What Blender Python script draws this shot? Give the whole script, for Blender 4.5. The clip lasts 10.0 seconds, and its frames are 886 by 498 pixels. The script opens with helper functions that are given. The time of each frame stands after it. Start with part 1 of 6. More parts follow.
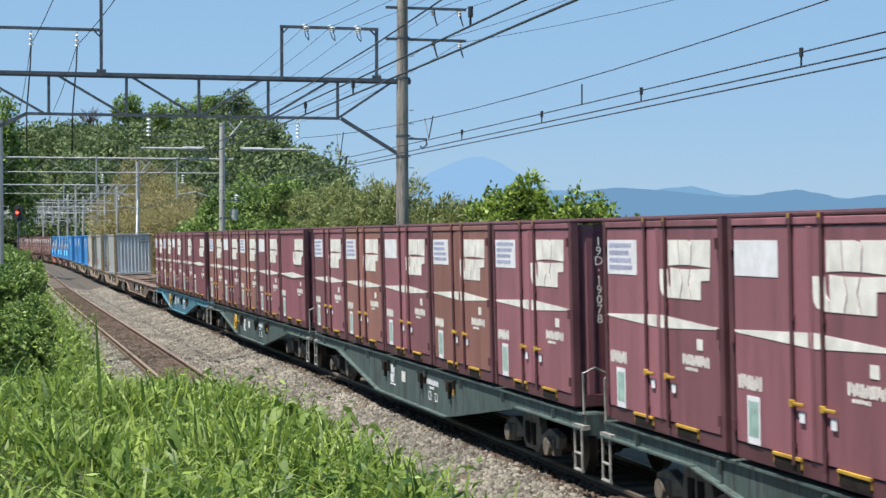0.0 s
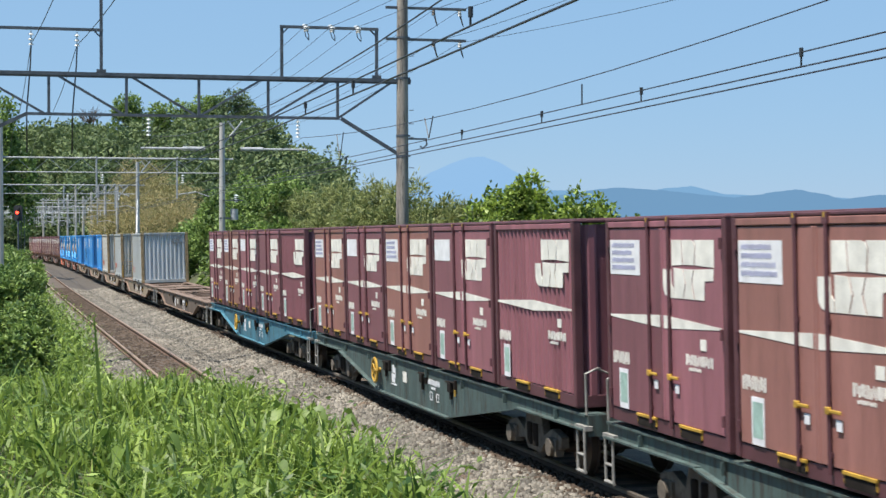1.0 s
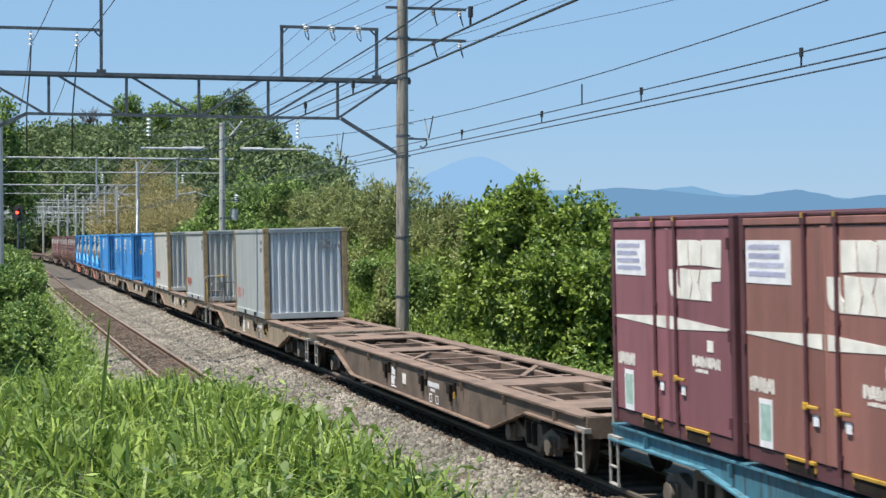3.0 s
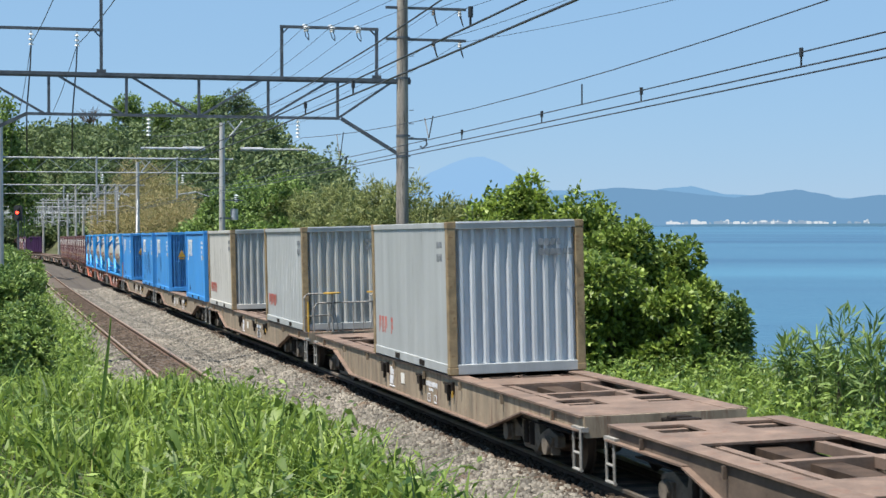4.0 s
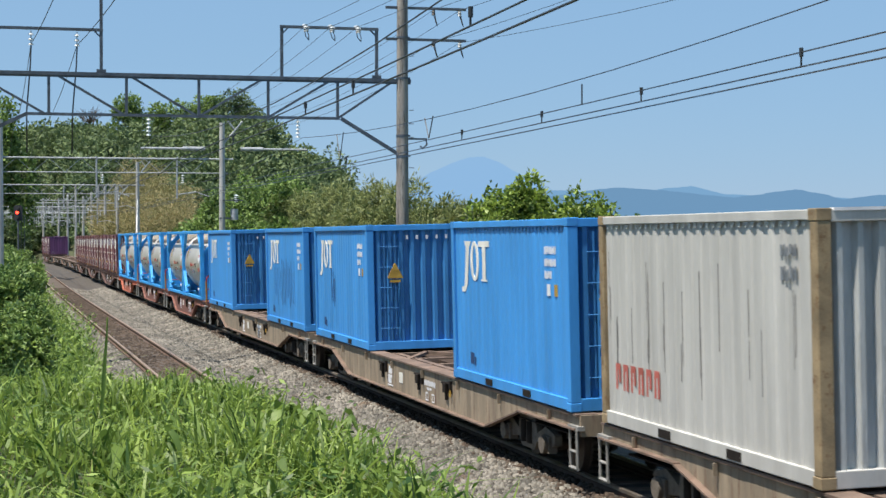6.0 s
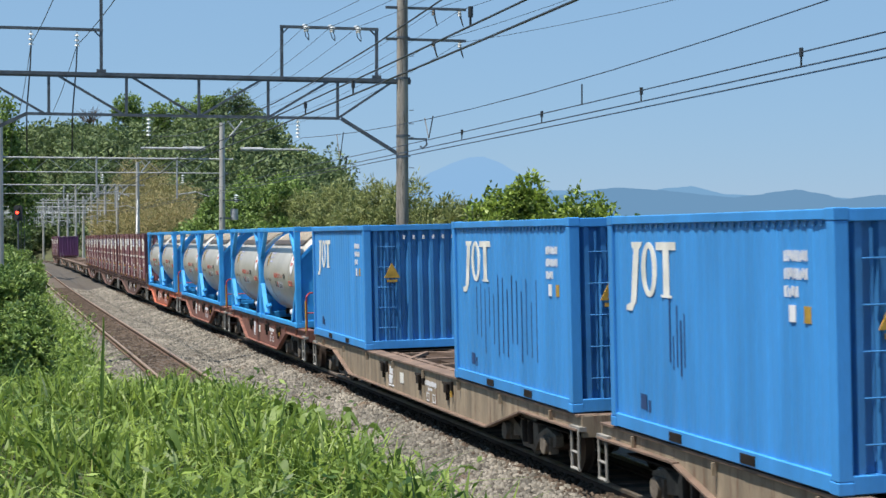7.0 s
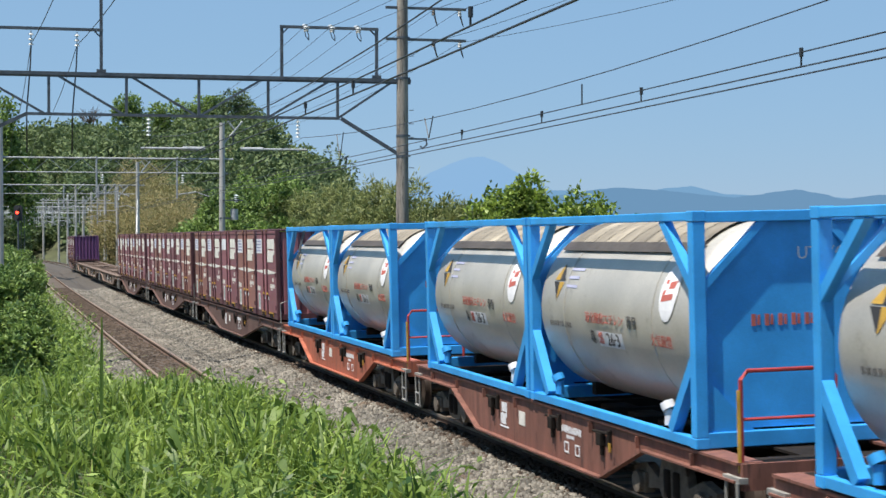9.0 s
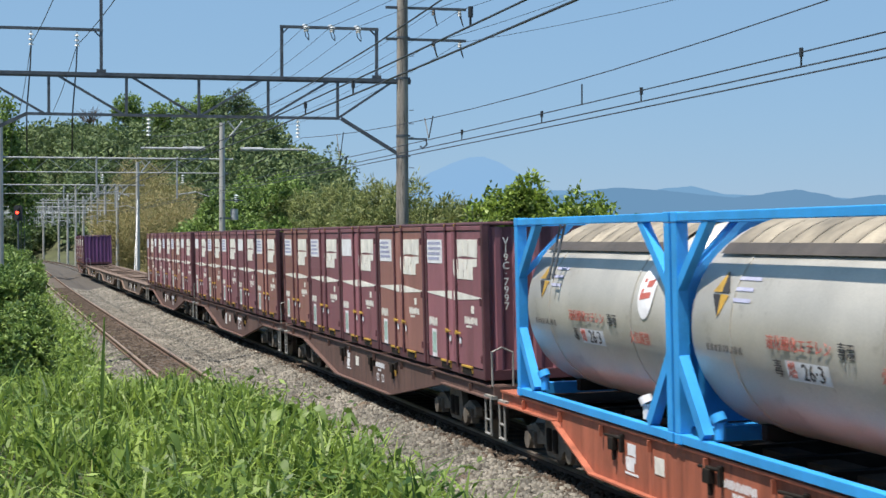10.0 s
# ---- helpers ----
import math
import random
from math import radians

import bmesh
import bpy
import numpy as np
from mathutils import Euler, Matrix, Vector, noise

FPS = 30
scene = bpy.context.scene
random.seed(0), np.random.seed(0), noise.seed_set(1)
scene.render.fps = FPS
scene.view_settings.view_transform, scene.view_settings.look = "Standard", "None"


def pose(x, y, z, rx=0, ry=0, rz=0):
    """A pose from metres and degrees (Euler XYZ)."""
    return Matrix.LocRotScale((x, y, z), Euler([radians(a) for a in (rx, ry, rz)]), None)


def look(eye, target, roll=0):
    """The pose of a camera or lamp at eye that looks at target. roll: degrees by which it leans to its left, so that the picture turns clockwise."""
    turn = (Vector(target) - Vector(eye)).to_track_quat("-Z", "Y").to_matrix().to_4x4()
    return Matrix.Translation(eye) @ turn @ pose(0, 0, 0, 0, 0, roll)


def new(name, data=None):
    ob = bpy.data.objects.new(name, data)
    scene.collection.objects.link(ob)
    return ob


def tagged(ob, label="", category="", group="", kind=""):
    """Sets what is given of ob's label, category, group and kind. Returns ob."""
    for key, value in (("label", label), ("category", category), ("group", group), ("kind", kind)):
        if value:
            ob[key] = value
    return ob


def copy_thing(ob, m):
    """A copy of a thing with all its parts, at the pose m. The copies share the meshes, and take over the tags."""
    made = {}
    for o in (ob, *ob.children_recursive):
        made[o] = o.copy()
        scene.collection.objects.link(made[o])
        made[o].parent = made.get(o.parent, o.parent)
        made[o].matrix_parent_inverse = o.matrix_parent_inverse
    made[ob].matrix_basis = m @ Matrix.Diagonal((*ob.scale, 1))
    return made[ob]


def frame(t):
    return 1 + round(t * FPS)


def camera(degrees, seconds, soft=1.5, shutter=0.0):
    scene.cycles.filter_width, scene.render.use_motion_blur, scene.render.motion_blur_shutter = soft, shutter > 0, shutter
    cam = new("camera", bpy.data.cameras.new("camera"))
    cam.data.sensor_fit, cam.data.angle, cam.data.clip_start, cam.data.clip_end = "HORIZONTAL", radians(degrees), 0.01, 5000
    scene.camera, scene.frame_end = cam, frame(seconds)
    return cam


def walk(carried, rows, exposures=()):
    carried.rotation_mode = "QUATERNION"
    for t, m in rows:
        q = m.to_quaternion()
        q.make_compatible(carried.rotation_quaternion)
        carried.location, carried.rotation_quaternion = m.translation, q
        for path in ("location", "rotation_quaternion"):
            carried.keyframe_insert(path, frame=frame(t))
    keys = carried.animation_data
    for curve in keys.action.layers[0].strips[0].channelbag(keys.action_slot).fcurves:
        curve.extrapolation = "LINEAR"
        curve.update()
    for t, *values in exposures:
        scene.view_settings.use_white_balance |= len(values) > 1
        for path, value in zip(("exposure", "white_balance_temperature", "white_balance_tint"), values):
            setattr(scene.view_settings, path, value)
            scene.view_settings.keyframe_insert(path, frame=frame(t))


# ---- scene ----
# ---------- camera ----------
cam = camera(29.14, 10.0, 1.5, 0.07)
EYE_Z = 3.606
CAM_POSE = pose(0, 0, EYE_Z, 90 - 0.894, 0, 0)
walk(cam, [(0.0, CAM_POSE), (10.0, CAM_POSE)], [(0.0, 0.74, 6620, 10), (2.0, 0.77, 6620, 10), (4.0, 0.77, 6620, 10), (5.5, 0.64, 6620, 10), (7.5, 0.62, 6620, 10), (10.0, 0.60, 6620, 10)])

# ---------- daylight ----------
SUN_EL, SUN_AZ = radians(70), radians(238)      # azimuth clockwise from +Y
world = bpy.data.worlds.new("sky")
scene.world = world
world.use_nodes = True
wn = world.node_tree.nodes
sky = wn.new("ShaderNodeTexSky")
sky.sky_type, sky.sun_disc = 'NISHITA', False
sky.sun_elevation, sky.sun_rotation = SUN_EL, SUN_AZ
sky.air_density, sky.dust_density, sky.ozone_density = 1.0, 0.0, 4.0
wn["Background"].inputs["Strength"].default_value = 0.064
haze = wn.new("ShaderNodeMix")      # summer haze evens out the blue
haze.data_type = 'RGBA'
haze.inputs["Factor"].default_value = 0.78
haze.inputs[7].default_value = (2.75, 4.95, 7.85, 1)
world.node_tree.links.new(sky.outputs["Color"], haze.inputs[6])
world.node_tree.links.new(haze.outputs[2], wn["Background"].inputs["Color"])
sun_data = bpy.data.lights.new("sun", "SUN")
sun_data.energy, sun_data.angle, sun_data.color = 5.0, radians(0.6), (1.0, 0.95, 0.87)
sun_ob = new("sun", sun_data)
SUN_WAY = Vector((math.sin(SUN_AZ) * math.cos(SUN_EL), math.cos(SUN_AZ) * math.cos(SUN_EL), math.sin(SUN_EL)))
sun_ob.matrix_world = look(SUN_WAY * 60, (0, 0, 0))

# ---------- line of the railway ----------
# s runs backwards along the train's track from a point ahead of the camera; lat is the offset towards the camera's side
GRADE, CANT = -0.00919, 0.0212
LINE_STEP = 0.5
line_s = np.arange(-70.0, 520.0, LINE_STEP)


def line_heading(s):
    c = np.clip(s, -30.0, 255.0)
    th = 1.82406 + 0.000390961 * c - 1.31536e-05 * c * c / 2 + 1.61079e-07 * c ** 3 / 6
    bend = 0.000390961 - 1.31536e-05 * c + 1.61079e-07 * c * c / 2
    return th + bend * (s - c)


_mid = line_heading(line_s + LINE_STEP / 2)
line_x = np.concatenate([[0], np.cumsum(np.cos(_mid) * LINE_STEP)])[:-1]
line_y = np.concatenate([[0], np.cumsum(np.sin(_mid) * LINE_STEP)])[:-1]
_zero = int(70 / LINE_STEP)
line_x = line_x - line_x[_zero] + 0.814217
line_y = line_y - line_y[_zero] + 30.9664


def on_line(s, lat=0.0, z=0.0):
    """The place at s along the line, lat metres to the camera's side, z above the rails."""
    x, y, th = np.interp(s, line_s, line_x), np.interp(s, line_s, line_y), line_heading(s)
    return Vector((float(x - np.sin(th) * lat), float(y + np.cos(th) * lat), float(z + GRADE * s)))


def line_pose(s, lat=0.0, z=0.0):
    """Local x points along the train's travel, local -y to the camera's side."""
    th = float(line_heading(s))
    return Matrix.Translation(on_line(s, lat, z)) @ Matrix.Rotation(th + math.pi, 4, 'Z')


def line_coords(x, y):
    """s and lat of many places at once."""
    x, y = np.asarray(x, float).ravel(), np.asarray(y, float).ravel()
    ss, lats = np.empty(len(x)), np.empty(len(x))
    for a in range(0, len(x), 2000):
        b = slice(a, a + 2000)
        i = ((line_x[None, ::4] - x[b, None]) ** 2 + (line_y[None, ::4] - y[b, None]) ** 2).argmin(1) * 4
        th = line_heading(line_s[i])
        dx, dy = x[b] - line_x[i], y[b] - line_y[i]
        ss[b] = line_s[i] + dx * np.cos(th) + dy * np.sin(th)
        lats[b] = -dx * np.sin(th) + dy * np.cos(th)
    return ss, lats


# ---------- mesh building ----------
class Shape:
    """Collects vertices and faces for one mesh."""

    def __init__(self):
        self.v, self.f = [], []

    def box(self, x, y, z, sx, sy, sz, m=None):
        n = len(self.v)
        for dz in (-1, 1):
            for dx, dy in ((-1, -1), (1, -1), (1, 1), (-1, 1)):
                p = Vector((x + dx * sx / 2, y + dy * sy / 2, z + dz * sz / 2))
                self.v.append(m @ p if m else p)
        self.f += [[n + i for i in q] for q in ((3, 2, 1, 0), (4, 5, 6, 7), (0, 1, 5, 4), (1, 2, 6, 5), (2, 3, 7, 6), (3, 0, 4, 7))]
        return self

    def bar(self, a, b, w, h=None):
        """A square bar from a to b."""
        a, b = Vector(a), Vector(b)
        m = Matrix.Translation((a + b) / 2) @ (b - a).to_track_quat('X', 'Z').to_matrix().to_4x4()
        return self.box(0, 0, 0, (b - a).length, w, h or w, m)

    def rod(self, a, b, r, n=8, r2=None):
        a, b = Vector(a), Vector(b)
        r2 = r if r2 is None else r2
        m = (b - a).to_track_quat('Z', 'Y').to_matrix()
        k = len(self.v)
        for c, rr in ((a, r), (b, r2)):
            for i in range(n):
                t = 2 * math.pi * i / n
                self.v.append(c + m @ Vector((rr * math.cos(t), rr * math.sin(t), 0)))
        self.f += [[k + i, k + (i + 1) % n, k + n + (i + 1) % n, k + n + i] for i in range(n)]
        self.f += [[k + i for i in reversed(range(n))], [k + n + i for i in range(n)]]
        return self

    def pipe(self, pts, r, n=6):
        """A round tube along a line of points."""
        pts = [Vector(p) for p in pts]
        k = len(self.v)
        for j, p in enumerate(pts):
            d = (pts[min(j + 1, len(pts) - 1)] - pts[max(j - 1, 0)]).normalized()
            u = d.cross(Vector((0.31, 0.17, 0.93))).normalized()
            w = d.cross(u)
            for i in range(n):
                t = 2 * math.pi * i / n
                self.v.append(p + u * (r * math.cos(t)) + w * (r * math.sin(t)))
        for j in range(len(pts) - 1):
            self.f += [[k + j * n + i, k + j * n + (i + 1) % n, k + (j + 1) * n + (i + 1) % n, k + (j + 1) * n + i] for i in range(n)]
        self.f += [[k + i for i in reversed(range(n))], [k + (len(pts) - 1) * n + i for i in range(n)]]
        return self

    def prism(self, pts, a, b, axis='y'):
        """An outline in the plane across axis, drawn out from a to b."""
        k, n = len(self.v), len(pts)
        for c in (a, b):
            for u, w in pts:
                self.v.append(Vector({'y': (u, c, w), 'x': (c, u, w), 'z': (u, w, c)}[axis]))
        self.f += [[k + i, k + (i + 1) % n, k + n + (i + 1) % n, k + n + i] for i in range(n)]
        self.f += [[k + i for i in reversed(range(n))], [k + n + i for i in range(n)]]
        return self

    def turned(self, prof, axis_a, axis_b, n=28):
        """A turned body: prof is (along, radius) from axis_a to axis_b."""
        a, b = Vector(axis_a), Vector(axis_b)
        d = (b - a).normalized()
        m = d.to_track_quat('Z', 'Y').to_matrix()
        k = len(self.v)
        for al, r in prof:
            for i in range(n):
                t = 2 * math.pi * i / n
                self.v.append(a + d * al + m @ Vector((r * math.cos(t), r * math.sin(t), 0)))
        for j in range(len(prof) - 1):
            self.f += [[k + j * n + i, k + j * n + (i + 1) % n, k + (j + 1) * n + (i + 1) % n, k + (j + 1) * n + i] for i in range(n)]
        self.f += [[k + i for i in reversed(range(n))], [k + (len(prof) - 1) * n + i for i in range(n)]]
        return self

    def sheet(self, rows):
        """A grid of points, row by row."""
        k, n = len(self.v), len(rows[0])
        for r in rows:
            self.v += [Vector(p) for p in r]
        for j in range(len(rows) - 1):
            self.f += [[k + j * n + i, k + j * n + i + 1, k + (j + 1) * n + i + 1, k + (j + 1) * n + i] for i in range(n - 1)]
        return self

    def mesh(self, name, smooth=False):
        me = bpy.data.meshes.new(name)
        me.from_pydata([tuple(p) for p in self.v], [], self.f)
        if smooth:
            me.polygons.foreach_set("use_smooth", [True] * len(me.polygons))
            me.set_sharp_from_angle(angle=radians(38))
        me.update()
        return me


def part(name, shape, material, parent=None, label="", smooth=False, bevel=0.0):
    """One mesh object, under a thing or a part."""
    me = shape.mesh(name, smooth) if isinstance(shape, Shape) else shape
    if not me.materials:
        me.materials.append(material)
    ob = new(name, me)
    if parent:
        ob.parent = parent
    if label:
        tagged(ob, label)
    if bevel:
        mod = ob.modifiers.new("bevel", 'BEVEL')
        mod.width, mod.segments, mod.limit_method = bevel, 2, 'ANGLE'
    return ob


def thing(name, label, category, group="", kind=""):
    return tagged(new(name), label, category, group, kind)


def np_mesh(name, verts, quads, smooth=False):
    """A mesh from arrays of vertices and four-sided faces."""
    me = bpy.data.meshes.new(name)
    verts, quads = np.asarray(verts, np.float32), np.asarray(quads, np.int32)
    me.vertices.add(len(verts))
    me.vertices.foreach_set("co", verts.ravel())
    me.loops.add(quads.size)
    me.loops.foreach_set("vertex_index", quads.ravel())
    me.polygons.add(len(quads))
    me.polygons.foreach_set("loop_start", np.arange(0, quads.size, 4, dtype=np.int32))
    me.polygons.foreach_set("loop_total", np.full(len(quads), 4, np.int32))
    if smooth:
        me.polygons.foreach_set("use_smooth", np.ones(len(quads), bool))
    me.update(calc_edges=True)
    return me


def flat_text(name, words, size, material, parent, m, label=""):
    """Lettering as a thin mesh."""
    cu = bpy.data.curves.new(name, 'FONT')
    cu.body, cu.size, cu.extrude, cu.align_x, cu.align_y = words, size, 0.002, 'CENTER', 'CENTER'
    cu.resolution_u = 2
    ob = new(name + "_draft", cu)
    me = bpy.data.meshes.new_from_object(ob.evaluated_get(bpy.context.evaluated_depsgraph_get()))
    bpy.data.objects.remove(ob)
    me.transform(m)
    me.name = name
    me.materials.clear()
    return part(name, me, material, parent, label)


# ---------- materials ----------
def material(name, colour, rough=0.6, metal=0.0, dark=0.6, scale=3.0, fine=60.0, bump=0.15, stain=None, stain_at=0.6,
             streaks=False, vary=0.0, spec=0.5, island=False):
    """Paint, metal, stone or earth: two sizes of variation, stains with their own colour, fine relief."""
    mat = bpy.data.materials.new(name)
    mat.use_nodes = True
    nt = mat.node_tree
    N, L = nt.nodes, nt.links
    bs = N["Principled BSDF"]
    bs.inputs["Metallic"].default_value = metal
    bs.inputs["Specular IOR Level"].default_value = spec
    tc = N.new("ShaderNodeTexCoord")
    mp = N.new("ShaderNodeMapping")
    L.new(tc.outputs["Object"], mp.inputs["Vector"])
    if streaks:
        mp.inputs["Scale"].default_value = (3.0, 3.0, 0.35)
    info = N.new("ShaderNodeObjectInfo")
    n1, n2 = N.new("ShaderNodeTexNoise"), N.new("ShaderNodeTexNoise")
    for n, s in ((n1, scale), (n2, fine)):
        n.noise_dimensions = '4D'
        n.inputs["Scale"].default_value = s
        n.inputs["Detail"].default_value = 6
        L.new(mp.outputs["Vector"], n.inputs["Vector"])
        L.new(info.outputs["Random"], n.inputs["W"])
    ramp = N.new("ShaderNodeMapRange")
    ramp.inputs["From Min"].default_value, ramp.inputs["From Max"].default_value = 0.3, 0.7
    ramp.inputs["To Min"].default_value, ramp.inputs["To Max"].default_value = dark, 1.15
    L.new(n1.outputs["Fac"], ramp.inputs["Value"])
    grain = N.new("ShaderNodeMapRange")
    grain.inputs["From Min"].default_value, grain.inputs["From Max"].default_value = 0.25, 0.75
    grain.inputs["To Min"].default_value, grain.inputs["To Max"].default_value = 0.5 + dark / 2, 1.08
    L.new(n2.outputs["Fac"], grain.inputs["Value"])
    mul = N.new("ShaderNodeMath")
    mul.operation = 'MULTIPLY'
    L.new(ramp.outputs["Result"], mul.inputs[0])
    L.new(grain.outputs["Result"], mul.inputs[1])
    last = mul.outputs["Value"]
    if vary:
        vr = N.new("ShaderNodeMapRange")
        vr.inputs["To Min"].default_value, vr.inputs["To Max"].default_value = 1 - vary, 1 + vary
        if island:
            L.new(N.new("ShaderNodeNewGeometry").outputs["Random Per Island"], vr.inputs["Value"])
        else:
            L.new(info.outputs["Random"], vr.inputs["Value"])
        m2 = N.new("ShaderNodeMath")
        m2.operation = 'MULTIPLY'
        L.new(last, m2.inputs[0])
        L.new(vr.outputs["Result"], m2.inputs[1])
        last = m2.outputs["Value"]
    tint = N.new("ShaderNodeVectorMath")
    tint.operation = 'SCALE'
    tint.inputs[0].default_value = colour
    L.new(last, tint.inputs["Scale"])
    col = tint.outputs["Vector"]
    if stain:
        n3 = N.new("ShaderNodeTexNoise")
        n3.inputs["Scale"].default_value, n3.inputs["Detail"].default_value = scale * 2.2, 8
        n3.inputs["Roughness"].default_value = 0.7
        L.new(mp.outputs["Vector"], n3.inputs["Vector"])
        mr = N.new("ShaderNodeMapRange")
        mr.inputs["From Min"].default_value, mr.inputs["From Max"].default_value = stain_at, stain_at + 0.12
        L.new(n3.outputs["Fac"], mr.inputs["Value"])
        mix = N.new("ShaderNodeMix")
        mix.data_type = 'RGBA'
        L.new(mr.outputs["Result"], mix.inputs["Factor"])
        L.new(col, mix.inputs[6])
        mix.inputs[7].default_value = (*stain, 1)
        col = mix.outputs[2]
    L.new(col, bs.inputs["Base Color"])
    rr = N.new("ShaderNodeMapRange")
    rr.inputs["To Min"].default_value, rr.inputs["To Max"].default_value = max(rough - 0.12, 0.05), min(rough + 0.15, 1.0)
    L.new(n1.outputs["Fac"], rr.inputs["Value"])
    L.new(rr.outputs["Result"], bs.inputs["Roughness"])
    if bump:
        bp = N.new("ShaderNodeBump")
        bp.inputs["Strength"].default_value, bp.inputs["Distance"].default_value = bump, 0.02
        L.new(n2.outputs["Fac"], bp.inputs["Height"])
        L.new(bp.outputs["Normal"], bs.inputs["Normal"])
    return mat


def leaf_material(name, low, high, shine=0.35, through_light=0.35, patch=0.25):
    """Foliage: each leaf its own tone, larger patches, some light through the leaf."""
    mat = bpy.data.materials.new(name)
    mat.use_nodes = True
    nt = mat.node_tree
    N, L = nt.nodes, nt.links
    bs = N["Principled BSDF"]
    geo = N.new("ShaderNodeNewGeometry")
    tc = N.new("ShaderNodeTexCoord")
    no = N.new("ShaderNodeTexNoise")
    no.inputs["Scale"].default_value = patch
    no.inputs["Detail"].default_value = 4
    L.new(tc.outputs["Object"], no.inputs["Vector"])
    add = N.new("ShaderNodeMath")
    add.operation = 'MULTIPLY_ADD'
    L.new(no.outputs["Fac"], add.inputs[0])
    add.inputs[1].default_value = 0.9
    sub = N.new("ShaderNodeMath")
    sub.operation = 'MULTIPLY_ADD'
    L.new(geo.outputs["Random Per Island"], sub.inputs[0])
    sub.inputs[1].default_value, sub.inputs[2].default_value = 0.8, -0.35
    L.new(sub.outputs["Value"], add.inputs[2])
    mix = N.new("ShaderNodeMix")
    mix.data_type = 'RGBA'
    L.new(add.outputs["Value"], mix.inputs["Factor"])
    mix.inputs[6].default_value, mix.inputs[7].default_value = (*low, 1), (*high, 1)
    L.new(mix.outputs[2], bs.inputs["Base Color"])
    bs.inputs["Roughness"].default_value = 1 - shine
    bs.inputs["Specular IOR Level"].default_value = 0.4
    tr = N.new("ShaderNodeBsdfTranslucent")
    L.new(mix.outputs[2], tr.inputs["Color"])
    ms = N.new("ShaderNodeMixShader")
    ms.inputs["Fac"].default_value = through_light
    L.new(bs.outputs["BSDF"], ms.inputs[1])
    L.new(tr.outputs["BSDF"], ms.inputs[2])
    L.new(ms.outputs["Shader"], N["Material Output"].inputs["Surface"])
    return mat


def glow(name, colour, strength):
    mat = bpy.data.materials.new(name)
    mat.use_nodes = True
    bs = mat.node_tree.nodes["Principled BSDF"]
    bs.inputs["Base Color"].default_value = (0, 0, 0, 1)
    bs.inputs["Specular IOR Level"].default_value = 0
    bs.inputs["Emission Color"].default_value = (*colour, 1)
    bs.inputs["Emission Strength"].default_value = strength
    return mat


MAROON = material("maroon_paint", (0.275, 0.108, 0.130), 0.5, dark=0.72, scale=1.3, fine=25, bump=0.08, stain=(0.10, 0.045, 0.042), stain_at=0.63, streaks=True, vary=0.2)
RUSSET = material("russet_maroon_paint", (0.30, 0.135, 0.115), 0.5, dark=0.72, scale=1.3, fine=25, bump=0.08, stain=(0.12, 0.055, 0.045), stain_at=0.62, streaks=True, vary=0.12)
MAROON_DARK = material("maroon_frame_paint", (0.115, 0.043, 0.052), 0.55, dark=0.6, scale=2, fine=30, bump=0.1, vary=0.1)
PURPLE = material("purple_paint", (0.16, 0.06, 0.17), 0.5, dark=0.7, scale=1.5, streaks=True)
WHITE = material("white_decal", (0.78, 0.755, 0.69), 0.6, dark=0.8, scale=4, bump=0.03)
PAPER = material("white_sheet_paper", (0.70, 0.70, 0.72), 0.7, dark=0.9, scale=6, bump=0.03)
INK = material("grey_violet_ink", (0.40, 0.41, 0.56), 0.7, dark=0.8, bump=0)
BLACK_INK = material("black_ink", (0.03, 0.03, 0.035), 0.7, dark=0.8, bump=0)
RED_INK = material("red_ink", (0.52, 0.13, 0.10), 0.6, dark=0.7, bump=0)
TEAL_STICKER = material("pale_teal_sticker", (0.36, 0.52, 0.46), 0.6, dark=0.7, scale=9, bump=0)
YELLOW = material("yellow_paint", (0.55, 0.33, 0.05), 0.5, dark=0.6, scale=6, stain=(0.12, 0.06, 0.02), stain_at=0.64)
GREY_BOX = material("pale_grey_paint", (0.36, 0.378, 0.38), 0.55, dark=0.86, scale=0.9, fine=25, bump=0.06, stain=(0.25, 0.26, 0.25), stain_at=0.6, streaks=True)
CREAM_BOX = material("chalky_cream_grey_paint", (0.47, 0.46, 0.43), 0.6, dark=0.84, scale=0.9, fine=25, bump=0.06, stain=(0.33, 0.31, 0.27), stain_at=0.62, streaks=True)
CHALK = material("chalky_worn_streak", (0.52, 0.54, 0.54), 0.7, dark=0.8)
SCRATCH = material("dark_scratch", (0.17, 0.16, 0.15), 0.8, dark=0.6)
FADED = material("faded_grey_lettering", (0.22, 0.24, 0.26), 0.7)
# End-wall grey, lighter and bluer than the sides: sky light painted in.
GREY_SKYLIT = material("skylit_blue_grey", (0.50, 0.54, 0.58), 0.5, dark=0.78, scale=2, fine=25, bump=0.06, streaks=True, stain=(0.30, 0.33, 0.36), stain_at=0.6)
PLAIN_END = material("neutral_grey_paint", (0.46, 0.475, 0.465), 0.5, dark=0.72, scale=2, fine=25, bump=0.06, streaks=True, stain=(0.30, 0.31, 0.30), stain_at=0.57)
RUST_POST = material("rusted_ochre_post", (0.34, 0.25, 0.14), 0.75, dark=0.55, scale=4, stain=(0.15, 0.075, 0.03), stain_at=0.55)
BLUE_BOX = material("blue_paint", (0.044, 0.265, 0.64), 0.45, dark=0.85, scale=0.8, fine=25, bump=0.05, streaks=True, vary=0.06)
# Side blue darkened: the shade on the end walls is put into the colour.
BLUE_SHADED = material("shaded_blue_paint", (0.044, 0.212, 0.49), 0.45, dark=0.8, scale=1.5, bump=0.05)
